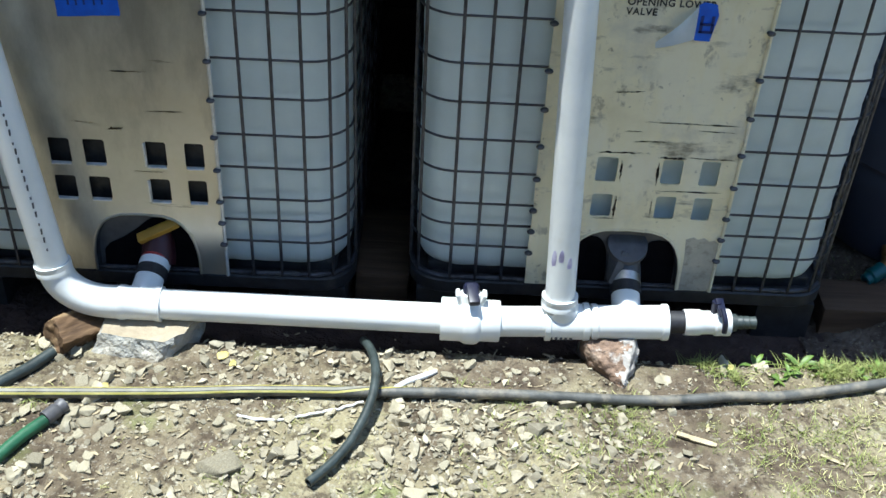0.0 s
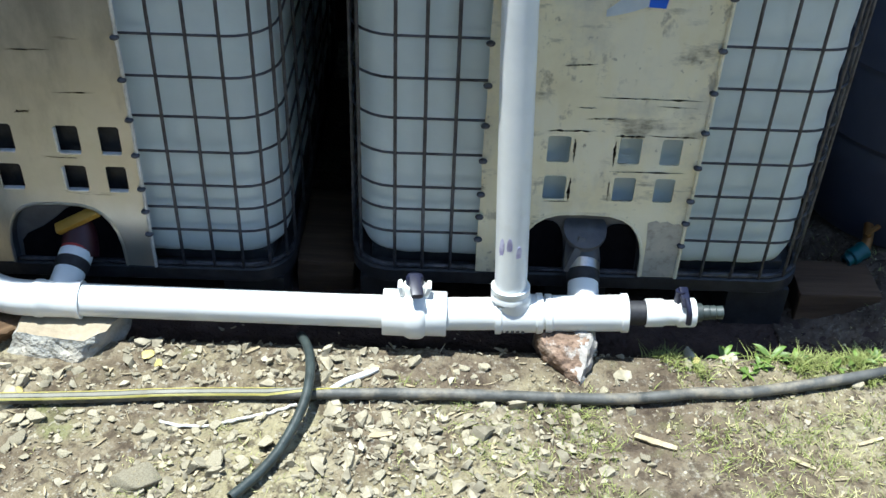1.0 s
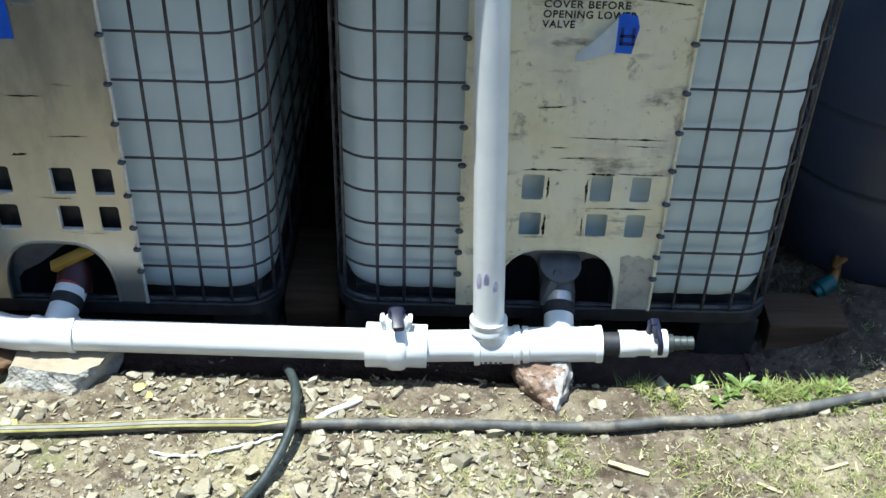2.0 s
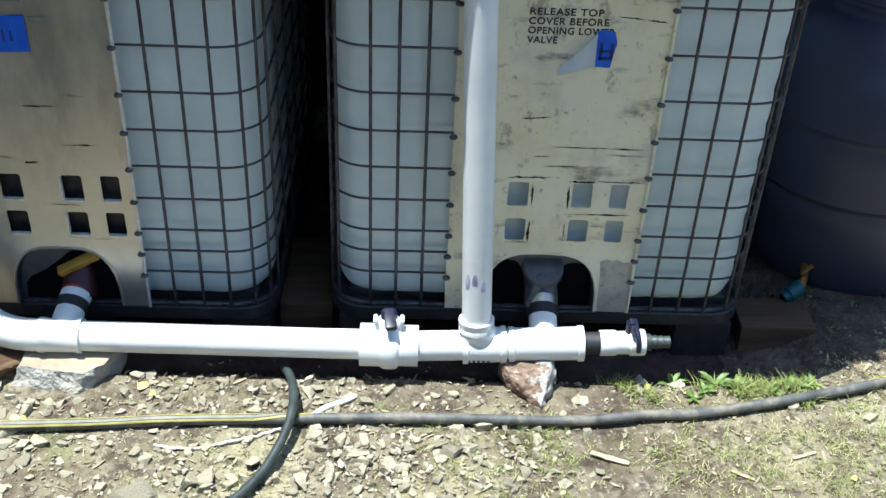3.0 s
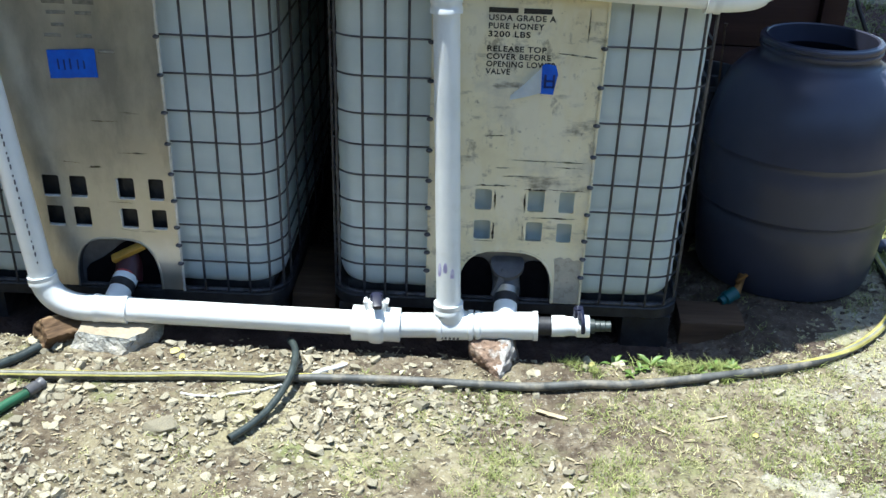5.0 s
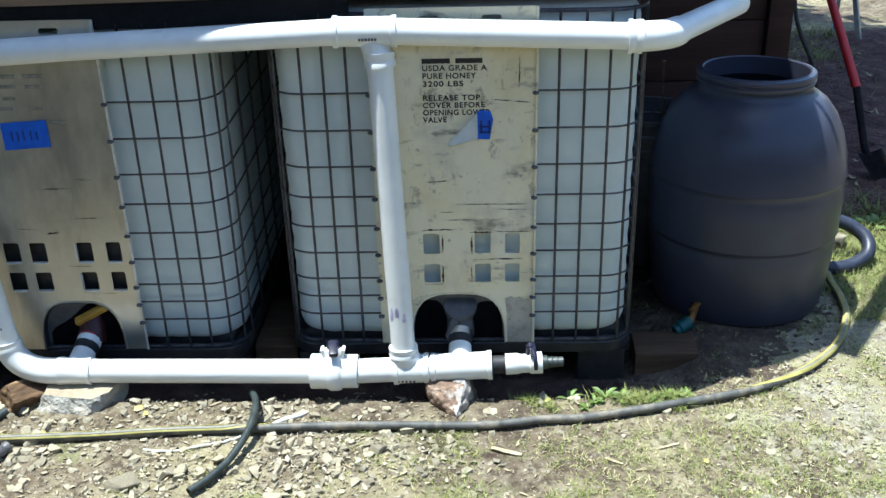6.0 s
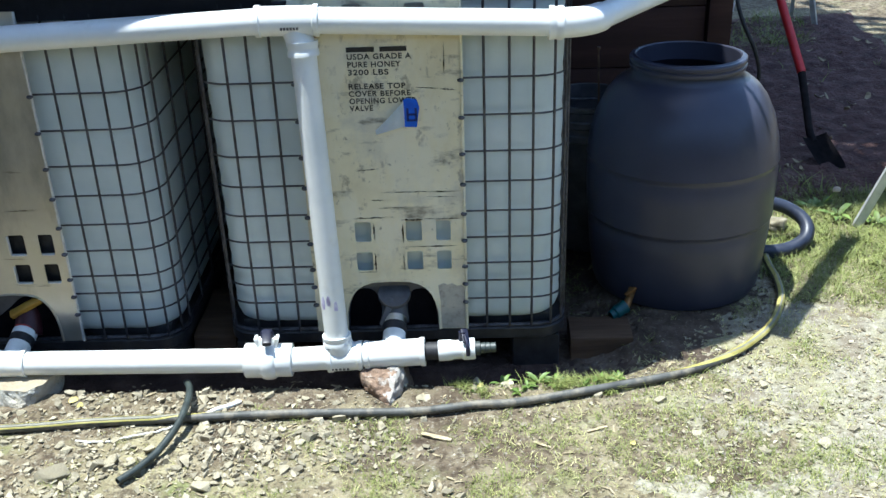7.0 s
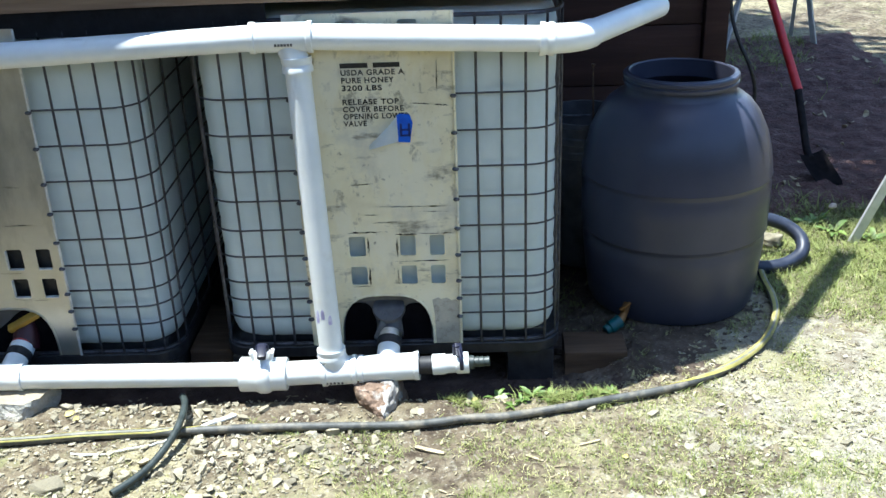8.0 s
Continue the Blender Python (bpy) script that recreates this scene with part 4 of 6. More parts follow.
def make_pipework():
    net = tagged(thing("pvc_pipework", 0, 0, 0), "glued white plastic pipework joining two tanks", "pipe")
    # lower run
    for a, b in ((-1.275, -0.625), (-0.50, -0.385), (-0.305, -0.285)):
        part("pipe", sleeve(bmesh.new(), low(a), low(b), R), PVC, net)
    # left upright with its bend
    foot, head = Vector((-1.499, -0.116, 0.168)), Vector((-1.602, -0.050, 0.955))
    part("upright_pipe", sleeve(bmesh.new(), foot, head, R), PVC, net)
    up = (head - foot).normalized()
    bend = part("elbow", torus_elbow(bmesh.new(), foot + up * 0.004, low(-1.352), (-1.486, LOW_Y + 0.004, 0.074), R + 0.003), PVC, net)
    part("elbow_collar", sleeve(bmesh.new(), foot - up * 0.014, foot + up * 0.010, R + 0.004, lip=0.0015), PVC, bend)
    # tee of the first tank
    tee = part("tee", sleeve(bmesh.new(), low(-1.358), low(-1.262), RS - 0.003, lip=0.002), PVC, net)
    make_branch(net, tee, -1.310, 0.128, True)
    # ball valve in the lower run
    body = part("ball_valve", lathe(bmesh.new(), [(0.034, 0), (0.0485, 0), (0.050, 0.002), (0.050, 0.046), (0.053, 0.050), (0.056, 0.058), (0.056, 0.078), (0.053, 0.086),
                                                    (0.048, 0.090), (0.048, 0.132), (0.0465, 0.134), (0.034, 0.134)], 32, axis(low(-0.632), low(-0.498))), PVC, net, "white ball valve body")
    c = low(-0.566)
    part("stem_collar", sleeve(bmesh.new(), c + Vector((0, 0.008, 0.045)), c + Vector((0, 0.012, 0.070)), 0.024), PVC, body)
    for s in (-1, 1):
        bm = bmesh.new()
        box(bm, -0.005, 0.005, -0.014, 0.014, -0.012, 0.016, 0.003, pose(c.x + s * 0.027, c.y + 0.004, c.z + 0.060, 0, s * 14, 0))
        part("stop_lug", bm, PVC, body)
    bm = bmesh.new()
    lathe(bm, [(0, 0), (0.019, 0), (0.019, 0.030), (0.016, 0.036), (0, 0.037)], 20, axis(c + Vector((0, 0.010, 0.052)), c + Vector((0, 0.020, 0.10))))
    box(bm, -0.013, 0.013, -0.046, 0.014, 0.024, 0.040, 0.006, pose(c.x, c.y + 0.014, c.z + 0.052, 12, 0, 8))
    part("valve_handle", bm, NAVY, body, "dark blue handle")
    # tee under the second upright
    t2 = part("tee", sleeve(bmesh.new(), low(-0.396), low(-0.296), RS - 0.001, lip=0.003), PVC, net)
    vfoot, vhead = Vector((-0.366, LOW_Y + 0.004, 0.128)), Vector((-0.399, -0.044, 0.968))
    vup = (vhead - vfoot).normalized()
    part("saddle", sweep(bmesh.new(), [low(-0.346), low(-0.352) + Vector((-0.004, 0.001, 0.03)), vfoot], [0.030, 0.038, 0.040], 28), PVC, t2)
    part("tee_collar", sleeve(bmesh.new(), vfoot - vup * 0.002, vfoot + vup * 0.026, RS - 0.003, lip=0.002), PVC, t2)
    bm = bmesh.new()
    for k in range(5):
        box(bm, -0.384 + 0.011 * k, -0.378 + 0.011 * k, LOW_Y - 0.0385, LOW_Y - 0.034, 0.061, 0.067)
    part("print_mark", bm, MARK, t2)
    vp = part("upright_pipe", sleeve(bmesh.new(), vfoot, vhead, R - 0.0015), PVC, net)
    # purple primer runs above the collar
    for dx, h, z in ((-0.022, 0.044, 0.262), (-0.007, 0.038, 0.270), (0.012, 0.038, 0.252)):
        p = vfoot + vup * (z - vfoot.z)
        y = math.sqrt((R - 0.0015) ** 2 - dx * dx)
        bm = bmesh.new()
        lathe(bm, [(0, -0.0012), (0.0058, -0.0004), (0.0058, 0.0004), (0, 0.0012)], 14)
        bmesh.ops.transform(bm, matrix=Matrix.Translation((p.x + dx, p.y - y - 0.0002, p.z)) @ Matrix.Rotation(math.atan2(dx, y), 4, "Z") @ Matrix.Rotation(radians(90), 4, "X") @ Matrix.Diagonal((1, h / 0.011, 1, 1)), verts=bm.verts[:])
        part("primer_stain", bm, PRIMER, vp, "purple primer stain")
    # tee of the second tank and the end valve
    t3 = part("tee", sleeve(bmesh.new(), low(-0.290), low(-0.118), RS - 0.003, lip=0.003), PVC, net)
    make_branch(net, t3, -0.210, 0.146, False)
    part("reducer", sleeve(bmesh.new(), low(-0.122), low(-0.076), 0.026), RUBBER, net, "black rubber reducer")
    small = part("ball_valve", lathe(bmesh.new(), [(0.016, 0), (0.029, 0), (0.030, 0.002), (0.030, 0.036), (0.027, 0.040), (0.027, 0.066), (0.031, 0.070), (0.031, 0.102), (0.0295, 0.104), (0.016, 0.104)],
                                        28, axis(low(-0.080), low(0.024))), PVC, net, "small white ball valve")
    c = low(-0.012)
    bm = bmesh.new()
    sweep(bm, [c + Vector((0, 0.006, 0.024)), c + Vector((0, 0.010, 0.052))], 0.011, 14)
    box(bm, -0.010, 0.010, -0.036, 0.010, -0.004, 0.004, 0.003, pose(c.x + 0.006, c.y + 0.010, c.z + 0.050, 28, 10, 14))
    sweep(bm, spline([c + Vector((0.008, -0.012, 0.050)), c + Vector((0.014, -0.034, 0.030)), c + Vector((0.016, -0.037, 0.002))], 5), 0.006, 10)
    part("valve_handle", bm, NAVY, small, "dark blue handle")
    part("hose_barb", lathe(bmesh.new(), [(0.010, 0), (0.020, 0), (0.020, 0.016), (0.015, 0.018), (0.016, 0.030), (0.0145, 0.032), (0.0155, 0.044), (0.0135, 0.046), (0.0145, 0.060), (0.009, 0.062), (0.009, 0.0)],
                              20, axis(low(0.022), low(0.086))), POLYTUBE, net, "dark plastic hose barb")
    # upper run
    y = -0.042
    top = [Vector(p) for p in ((-2.10, y, 0.958), (-1.60, y, 0.978), (-1.17, y, 1.001), (-0.87, y, 1.013), (-0.50, y, 1.028))]
    part("pipe", sweep(bmesh.new(), top, R - 0.0015, 28), PVC, net)
    ttee = part("tee", sleeve(bmesh.new(), (-0.512, y, 1.028), (-0.352, y, 1.027), RS - 0.004, lip=0.003), PVC, net)
    part("saddle", sweep(bmesh.new(), [(-0.425, y, 1.022), (-0.412, y, 0.996), vhead - vup * 0.01], [0.030, 0.034, 0.037], 28), PVC, ttee)
    part("tee_collar", sleeve(bmesh.new(), vhead - vup * 0.030, vhead + vup * 0.008, RS - 0.003, lip=0.002), PVC, ttee)
    bm = bmesh.new()
    for k in range(6):
        box(bm, -0.446 + 0.008 * k, -0.4405 + 0.008 * k, y - 0.0375, y - 0.033, 1.012, 1.019)
    part("print_mark", bm, MARK, ttee)
    part("pipe", sleeve(bmesh.new(), (-0.36, y, 1.0265), (0.25, y, 1.003), R - 0.0015), PVC, net)
    end = Vector((0.606, 0.40, 0.982))
    bend = Vector((0.318, y, 1.000))
    way = (end - bend).normalized()
    elbow = part("elbow", torus_elbow(bmesh.new(), (0.228, y, 1.003), bend + way * 0.085, bend, R + 0.003), PVC, net)
    part("elbow_collar", sleeve(bmesh.new(), (0.226, y, 1.0035), (0.262, y, 1.002), RS - 0.001, lip=0.002), PVC, elbow)
    part("outlet_pipe", sleeve(bmesh.new(), bend + way * 0.06, end, R - 0.0015), PVC, net, "open-ended white outlet pipe")
    # printed line down the first upright
    bm = bmesh.new()
    for k in range(34):
        p = foot + up * (0.06 + 0.021 * k)
        box(bm, p.x + 0.0130, p.x + 0.0160, p.y - 0.0335, p.y - 0.0300, p.z, p.z + (0.013 if k % 3 else 0.006))
    part("print_line", bm, MARK, net)


def make_branch(net, tee, x, z_end, red):
    """The stub that climbs from a tee back to a tank's outlet, with its clamped rubber coupling."""
    a = low(x)
    b = Vector((x + (0.012 if red else 0.004), -0.016, z_end))
    d = (b - a).normalized()
    L = (b - a).length
    r = 0.0335
    part("branch", sweep(bmesh.new(), [a, a + d * 0.030, a + d * (L * 0.60)], [r, r, r - 0.001], 28), PVC, tee)
    c = part("coupling", sweep(bmesh.new(), [a + d * (L * 0.54), a + d * (L * 0.74)], r + 0.0025, 28), RUBBER, net, "black rubber coupling")
    part("clamp", sleeve(bmesh.new(), a + d * (L * 0.72), a + d * (L * 0.92), r + 0.002, 0.004), BAND if not red else WHITETAPE, c, "bright steel clamp" if not red else "white clamp band")
    if red:
        part("ring", sleeve(bmesh.new(), a + d * (L * 0.92), a + d * (L * 1.02), r + 0.001, 0.008), REDPLASTIC, c, "red threaded ring")


make_pipework()


# ---- barrel and what stands by it ----
def make_barrel():
    b = tagged(thing("barrel", 0.705, 0.470, -0.006), "open charcoal plastic rain barrel with a threaded neck", "barrel")
    b.matrix_basis = b.matrix_basis @ Matrix.Rotation(radians(-2.0), 4, "X")
    prof = [(0, 0.0), (0.245, 0.0), (0.262, 0.008), (0.272, 0.03), (0.282, 0.10), (0.291, 0.20), (0.293, 0.235), (0.2885, 0.247), (0.2895, 0.255), (0.2985, 0.268), (0.2975, 0.285), (0.3005, 0.36), (0.3005, 0.42), (0.2960, 0.432), (0.2970, 0.440), (0.3025, 0.452), (0.2995, 0.470),
            (0.293, 0.52), (0.276, 0.585), (0.250, 0.640), (0.222, 0.676), (0.196, 0.695), (0.180, 0.702), (0.172, 0.710), (0.168, 0.720), (0.168, 0.764), (0.162, 0.768), (0.158, 0.764),
            (0.158, 0.710), (0.205, 0.670), (0.262, 0.59), (0.29, 0.45), (0.28, 0.20), (0.25, 0.03), (0, 0.025)]
    part("body", lathe(bmesh.new(), prof, 64), BARREL, b, smooth=30)
    bm = bmesh.new()
    lathe(bm, [(0.1675, 0.727), (0.1755, 0.729), (0.178, 0.735), (0.178, 0.741), (0.174, 0.744), (0.174, 0.748), (0.1785, 0.751), (0.1785, 0.760), (0.175, 0.764), (0.1675, 0.765)], 64)
    part("rim", bm, BARREL, b, smooth=30)
    spigot = part("spigot", sweep(bmesh.new(), [(-0.172, -0.205, 0.062), (-0.192, -0.260, 0.052), (-0.208, -0.288, 0.034)], [0.013, 0.012, 0.014], 14), BRASS, b, "tarnished brass spigot")
    bm = bmesh.new()
    sweep(bm, [(-0.192, -0.260, 0.052), (-0.192, -0.260, 0.078)], 0.006, 10)
    box(bm, -0.022, 0.022, -0.006, 0.006, -0.004, 0.004, 0.003, pose(-0.188, -0.260, 0.080, 0, -20, 30))
    part("tap_handle", bm, BRASS, spigot)
    bm = bmesh.new()
    lathe(bm, [(0.010, 0), (0.021, 0), (0.022, 0.006), (0.019, 0.020), (0.021, 0.024), (0.021, 0.040), (0.016, 0.044), (0.016, 0.058), (0.010, 0.060)], 18, axis((-0.205, -0.284, 0.042), (-0.272, -0.318, 0.014)))
    part("connector", bm, TEAL, b, "teal plastic hose connector")


def make_bucket():
    b = tagged(thing("bucket", 0.44, 0.78, -0.01), "grey ribbed bucket in the shade behind the barrel", "bucket")
    prof = [(0, 0), (0.105, 0), (0.112, 0.01), (0.135, 0.42), (0.140, 0.425), (0.140, 0.445), (0.137, 0.45), (0.138, 0.47), (0.143, 0.475), (0.143, 0.495), (0.139, 0.50), (0.141, 0.53), (0.147, 0.535), (0.147, 0.55), (0.136, 0.55), (0.108, 0.03), (0, 0.02)]
    part("body", lathe(bmesh.new(), prof, 36), BUCKET, b, smooth=30)
    part("handle", sweep(bmesh.new(), spline([(-0.147, 0, 0.54), (-0.11, -0.09, 0.57), (0, -0.14, 0.585), (0.11, -0.09, 0.57), (0.147, 0, 0.54)]), 0.004, 8), STEEL, b)
    stake = tagged(new("stake", mesh_of(sweep(bmesh.new(), [(0.462, 0.60, -0.02), (0.458, 0.62, 0.40), (0.448, 0.64, 0.735), (0.449, 0.640, 0.748)], [0.005, 0.004, 0.003, 0.007], 8), TIMBER)), "thin wooden stake with a pale knob behind the barrel", "stake")


make_barrel()
make_bucket()


def timber(x0, x1, y0, y1, z0, z1, label):
    bm = bmesh.new()
    box(bm, x0, x1, y0, y1, z0, z1, 0.006)
    bmesh.ops.subdivide_edges(bm, edges=[e for e in bm.edges if e.calc_length() > 0.08], cuts=6, use_grid_fill=True)
    for v in bm.verts:
        v.co += 0.004 * noise.noise_vector(v.co * 9)
    return tagged(new("timber_block", mesh_of(bm, TIMBER)), label, "timber")


timber(0.315, 0.505, 0.04, 0.17, -0.085, 0.022, "dark weathered timber block on soil beside a tank")
timber(-0.845, -0.712, 0.10, 0.40, -0.080, 0.025, "dark weathered timber block in the gap between tanks")

# plank along the tank tops
plank = tagged(thing("plank", 0, 0, 0), "weathered brown plank lying along the tank tops", "plank")
bm = bmesh.new()
box(bm, -2.05, 0.385, -0.014, 0.028, 0.0, 0.150, 0.004)
bmesh.ops.subdivide_edges(bm, edges=[e for e in bm.edges if e.calc_length() > 1.0], cuts=40)
for v in bm.verts:
    v.co.z += 1.094 + 0.010 * (v.co.x + 2.05) + 0.004 * noise.noise(Vector((v.co.x * 2, 0, v.co.z * 4)))
part("board", bm, FASCIA, plank)
plank_top = tagged(new("deck_board", mesh_of(box(bmesh.new(), -2.05, 0.375, 0.034, 0.62, 1.116, 1.15, 0.004), FASCIA)), "weathered boards covering the tank tops", "board")


# black sheet added to darken the band between the plank and the tanks
bm = bmesh.new()
rows = []
for i in range(81):
    x = -2.05 + 1.575 * i / 80
    hang = 1.034 + 0.008 * noise.noise(Vector((x * 5, 0, 0)))
    rows.append([bm.verts.new((x, 0.0012 + 0.0006 * math.sin(x * 60 + 3 * k), hang + (1.106 - hang) * k / 3)) for k in range(4)] + [bm.verts.new((x, 0.05, 1.112)), bm.verts.new((x, 0.5, 1.098))])
for a, b in zip(rows, rows[1:]):
    for k in range(5):
        bm.faces.new((a[k], a[k + 1], b[k + 1], b[k]))
bmesh.ops.solidify(bm, geom=bm.faces[:], thickness=0.0008)
tagged(new("tarp", mesh_of(bm, DARKBAND, 50)), "black sheet added to darken the band over the tank tops", "tarp")


# ---- supports under the lower pipe ----
def chunk(name, size, seed, mat, m, label, category, flat=0.0, rough=0.5, sub=4):
    bm = bmesh.new()
    rock(bm, size, seed, sub, rough, flat)
    for v in bm.verts:
        v.co += 0.004 * noise.noise_vector(v.co * 40) + 0.007 * noise.noise_vector(v.co * 13)
    ob = tagged(new(name, mesh_of(bm, mat, 35)), label, category)
    ob.matrix_basis = m
    return ob


def slab():
    """A broken piece of concrete: flat tan top, rough slanting broken faces."""
    bm = bmesh.new()
    top = [(-0.105, 0.070), (-0.060, 0.082), (0.060, 0.078), (0.124, 0.062), (0.086, -0.020), (0.046, -0.050), (-0.030, -0.044), (-0.096, -0.036)]
    bot = [(-0.125, 0.070), (-0.060, 0.092), (0.060, 0.088), (0.105, 0.050), (0.060, -0.044), (0.030, -0.074), (-0.050, -0.070), (-0.128, -0.060)]
    a = [bm.verts.new((x, y, 0.046 + 0.16 * y)) for x, y in top]
    b = [bm.verts.new((x, y, -0.022)) for x, y in bot]
    bm.faces.new(a)
    bm.faces.new(b[::-1])
    for k in range(8):
        bm.faces.new((b[k], b[(k + 1) % 8], a[(k + 1) % 8], a[k]))
    bmesh.ops.triangulate(bm, faces=bm.faces[:])
    bmesh.ops.subdivide_edges(bm, edges=bm.edges[:], cuts=6, use_grid_fill=True)
    bm.normal_update()
    upper = {f for f in bm.faces if abs(f.normal.z) > 0.8 and f.calc_center_median().z > 0.02}
    rim = {v for f in upper for v in f.verts}
    for f in upper:
        f.material_index = 1
    for v in bm.verts:
        k = 0.30 if v in rim else 1.0
        v.co += k * (0.009 * noise.noise_vector(v.co * 30) + 0.006 * noise.noise_vector(v.co * 80))
    me = mesh_of(bm, CONCRETE, 35)
    me.materials.append(TANFACE)
    ob = tagged(new("concrete_slab", me), "broken concrete slab propping the white pipe on gravel", "rubble")
    ob.matrix_basis = pose(-1.292, -0.160, 0.004, 0, 0, -3)


slab()
bm = bmesh.new()
box(bm, -0.078, 0.078, -0.036, 0.040, -0.036, 0.036, 0.008)
bmesh.ops.subdivide_edges(bm, edges=[e for e in bm.edges if e.calc_length() > 0.05], cuts=15, use_grid_fill=True)
for v in bm.verts:
    v.co += 0.012 * noise.noise_vector(Vector((v.co.x * 6, v.co.y * 20, v.co.z * 20))) + 0.004 * noise.noise_vector(v.co * 70)
wedge = tagged(new("wood_block", mesh_of(bm, BARK, 35)), "split brown firewood block wedged beside a concrete slab", "wood block")
wedge.matrix_basis = pose(-1.440, -0.148, 0.018, 28, 12, 52)


def prop_rock():
    """A wedge-shaped rusty rock, point towards the path, pale broken flank."""
    bm = bmesh.new()
    pts = [(-0.070, 0.060, -0.06), (0.070, 0.060, -0.06), (-0.050, -0.050, -0.05), (0.040, -0.070, -0.05), (0.020, -0.119, -0.02), (0.008, -0.118, -0.02), (0.014, -0.116, 0.004), (-0.074, -0.044, 0.050),
           (-0.060, -0.038, 0.060), (0.036, -0.040, 0.062), (0.050, -0.040, 0.040), (-0.060, 0.050, 0.046), (0.050, 0.050, 0.046)]
    vs = [bm.verts.new(p) for p in pts]
    bmesh.ops.convex_hull(bm, input=vs)
    bm.normal_update()
    bmesh.ops.triangulate(bm, faces=bm.faces[:])
    bmesh.ops.subdivide_edges(bm, edges=bm.edges[:], cuts=15, use_grid_fill=True)
    for f in bm.faces:
        c = f.calc_center_median()
        if c.x + 0.022 * noise.noise(c * 45) + 0.012 * noise.noise(c * 140) > 0.008 + 0.25 * max(0.0, c.z) and c.y < 0.0:
            f.material_index = 1
    for v in bm.verts:
        v.co += 0.006 * noise.noise_vector(v.co * 30) + 0.004 * noise.noise_vector(v.co * 80)
    me = mesh_of(bm, REDROCK, 20)
    me.materials.append(LIME)
    ob = tagged(new("prop_rock", me), "rusty brown broken rock with a pale flank propping the pipe", "rock")
    ob.matrix_basis = pose(-0.232, -0.132, 0.006)


prop_rock()


# ---- hoses ----
def lying(points, lift):
    return [Vector((x, y, height(x, y) + lift + (p[0] if p else 0.0))) for x, y, *p in points]


def striped_hose():
    r = 0.0118
    pts = spline(lying([(-2.6, -0.44), (-2.1, -0.40), (-1.56, -0.368), (-1.21, -0.340), (-1.03, -0.326), (-0.80, -0.316), (-0.49, -0.307), (-0.16, -0.300), (0.02, -0.281), (0.13, -0.272), (0.37, -0.221),
                        (0.62, -0.141), (0.79, -0.045), (0.925, 0.095), (1.003, 0.250), (1.030, 0.38), (1.035, 0.52), (1.06, 0.70), (1.14, 0.95), (1.22, 1.3)], r + 0.004), 10)
    hose = tagged(thing("garden_hose", 0, 0, 0), "muddy grey garden hose with yellow stripes lying on the ground", "hose")
    part("tube", sweep(bmesh.new(), pts, r, 16), HOSE, hose, smooth=60)
    for turn, w, mat, name in ((0.60, 0.20, STRIPE, "yellow_stripe"), (1.25, 0.28, PALESTRIPE, "pale_stripe"), (1.95, 0.20, STRIPE, "yellow_stripe")):
        bm = bmesh.new()
        prev = None
        for i, (p, d, s, u) in enumerate(frames_along(pts)):
            x = p.x
            # the hose rolls over: stripes show on top at its ends and lie underneath in the middle
            roll = turn + (0.0 if x < -0.85 else 2.6 * min(1.0, (x + 0.85) / 0.25)) - (0.0 if x < 0.45 else 2.6 * min(1.0, (x - 0.45) / 0.35))
            half = w + (0.30 * min(1.0, max(0.0, (x - 0.45) / 0.25)) if mat is STRIPE else 0.0)
            row = [bm.verts.new(p + (r + 0.0006) * (math.cos(a) * -s + math.sin(a) * u)) for a in (math.pi - roll - half, math.pi - roll, math.pi - roll + half)]
            if prev:
                for k in range(2):
                    bm.faces.new((prev[k], prev[k + 1], row[k + 1], row[k]))
            prev = row
        bmesh.ops.solidify(bm, geom=bm.faces[:], thickness=0.0004)
        part(name, bm, mat, hose, smooth=60)


def open_tube(name, pts, r, mat, label, category="hose", wall=0.003):
    """A hollow tube with open ends."""
    bm = bmesh.new()
    ring = [p for p in pts]
    sweep(bm, ring, r, 16, caps=False)
    sweep(bm, ring, r - wall, 16, caps=False)
    bm.verts.ensure_lookup_table()
    n = len(ring)
    for base in (0, (n - 1) * 16):
        for k in range(16):
            j = (k + 1) % 16
            o = n * 16
            bm.faces.new((bm.verts[base + k], bm.verts[base + j], bm.verts[o + base + j], bm.verts[o + base + k]))
    return tagged(new(name, mesh_of(bm, mat, 60)), label, category)


striped_hose()
open_tube("tube_offcut", spline([(-0.806, -0.150, 0.020), (-0.790, -0.185, 0.030), (-0.775, -0.240, 0.042), (-0.768, -0.310, 0.046), (-0.776, -0.380, 0.036), (-0.805, -0.465, 0.022), (-0.838, -0.525, 0.017), (-0.880, -0.580, 0.015)]), 0.0100, POLYTUBE,
          "short curved black tube lying across a garden hose", "tube")
green = tagged(thing("green_hose", 0, 0, 0), "green garden hose end with a grey coupling", "hose")
part("tube", sweep(bmesh.new(), spline(lying([(-1.432, -0.428), (-1.470, -0.490), (-1.505, -0.560), (-1.58, -0.70), (-1.75, -0.95)], 0.014)), 0.013, 16), GREENHOSE, green)
part("coupling", lathe(bmesh.new(), [(0.008, 0), (0.016, 0), (0.0165, 0.03), (0.014, 0.034), (0.017, 0.04), (0.017, 0.05), (0.009, 0.052)], 16, axis((-1.438, -0.438, 0.016), (-1.410, -0.392, 0.017))), GREYPLASTIC, green)
tagged(new("black_tube", mesh_of(sweep(bmesh.new(), spline(lying([(-1.49, -0.225), (-1.53, -0.285), (-1.58, -0.350), (-1.72, -0.52), (-1.95, -0.8)], 0.012)), 0.013, 14), POLYTUBE, 60)), "black tube lying on gravel beside a wood block", "tube")
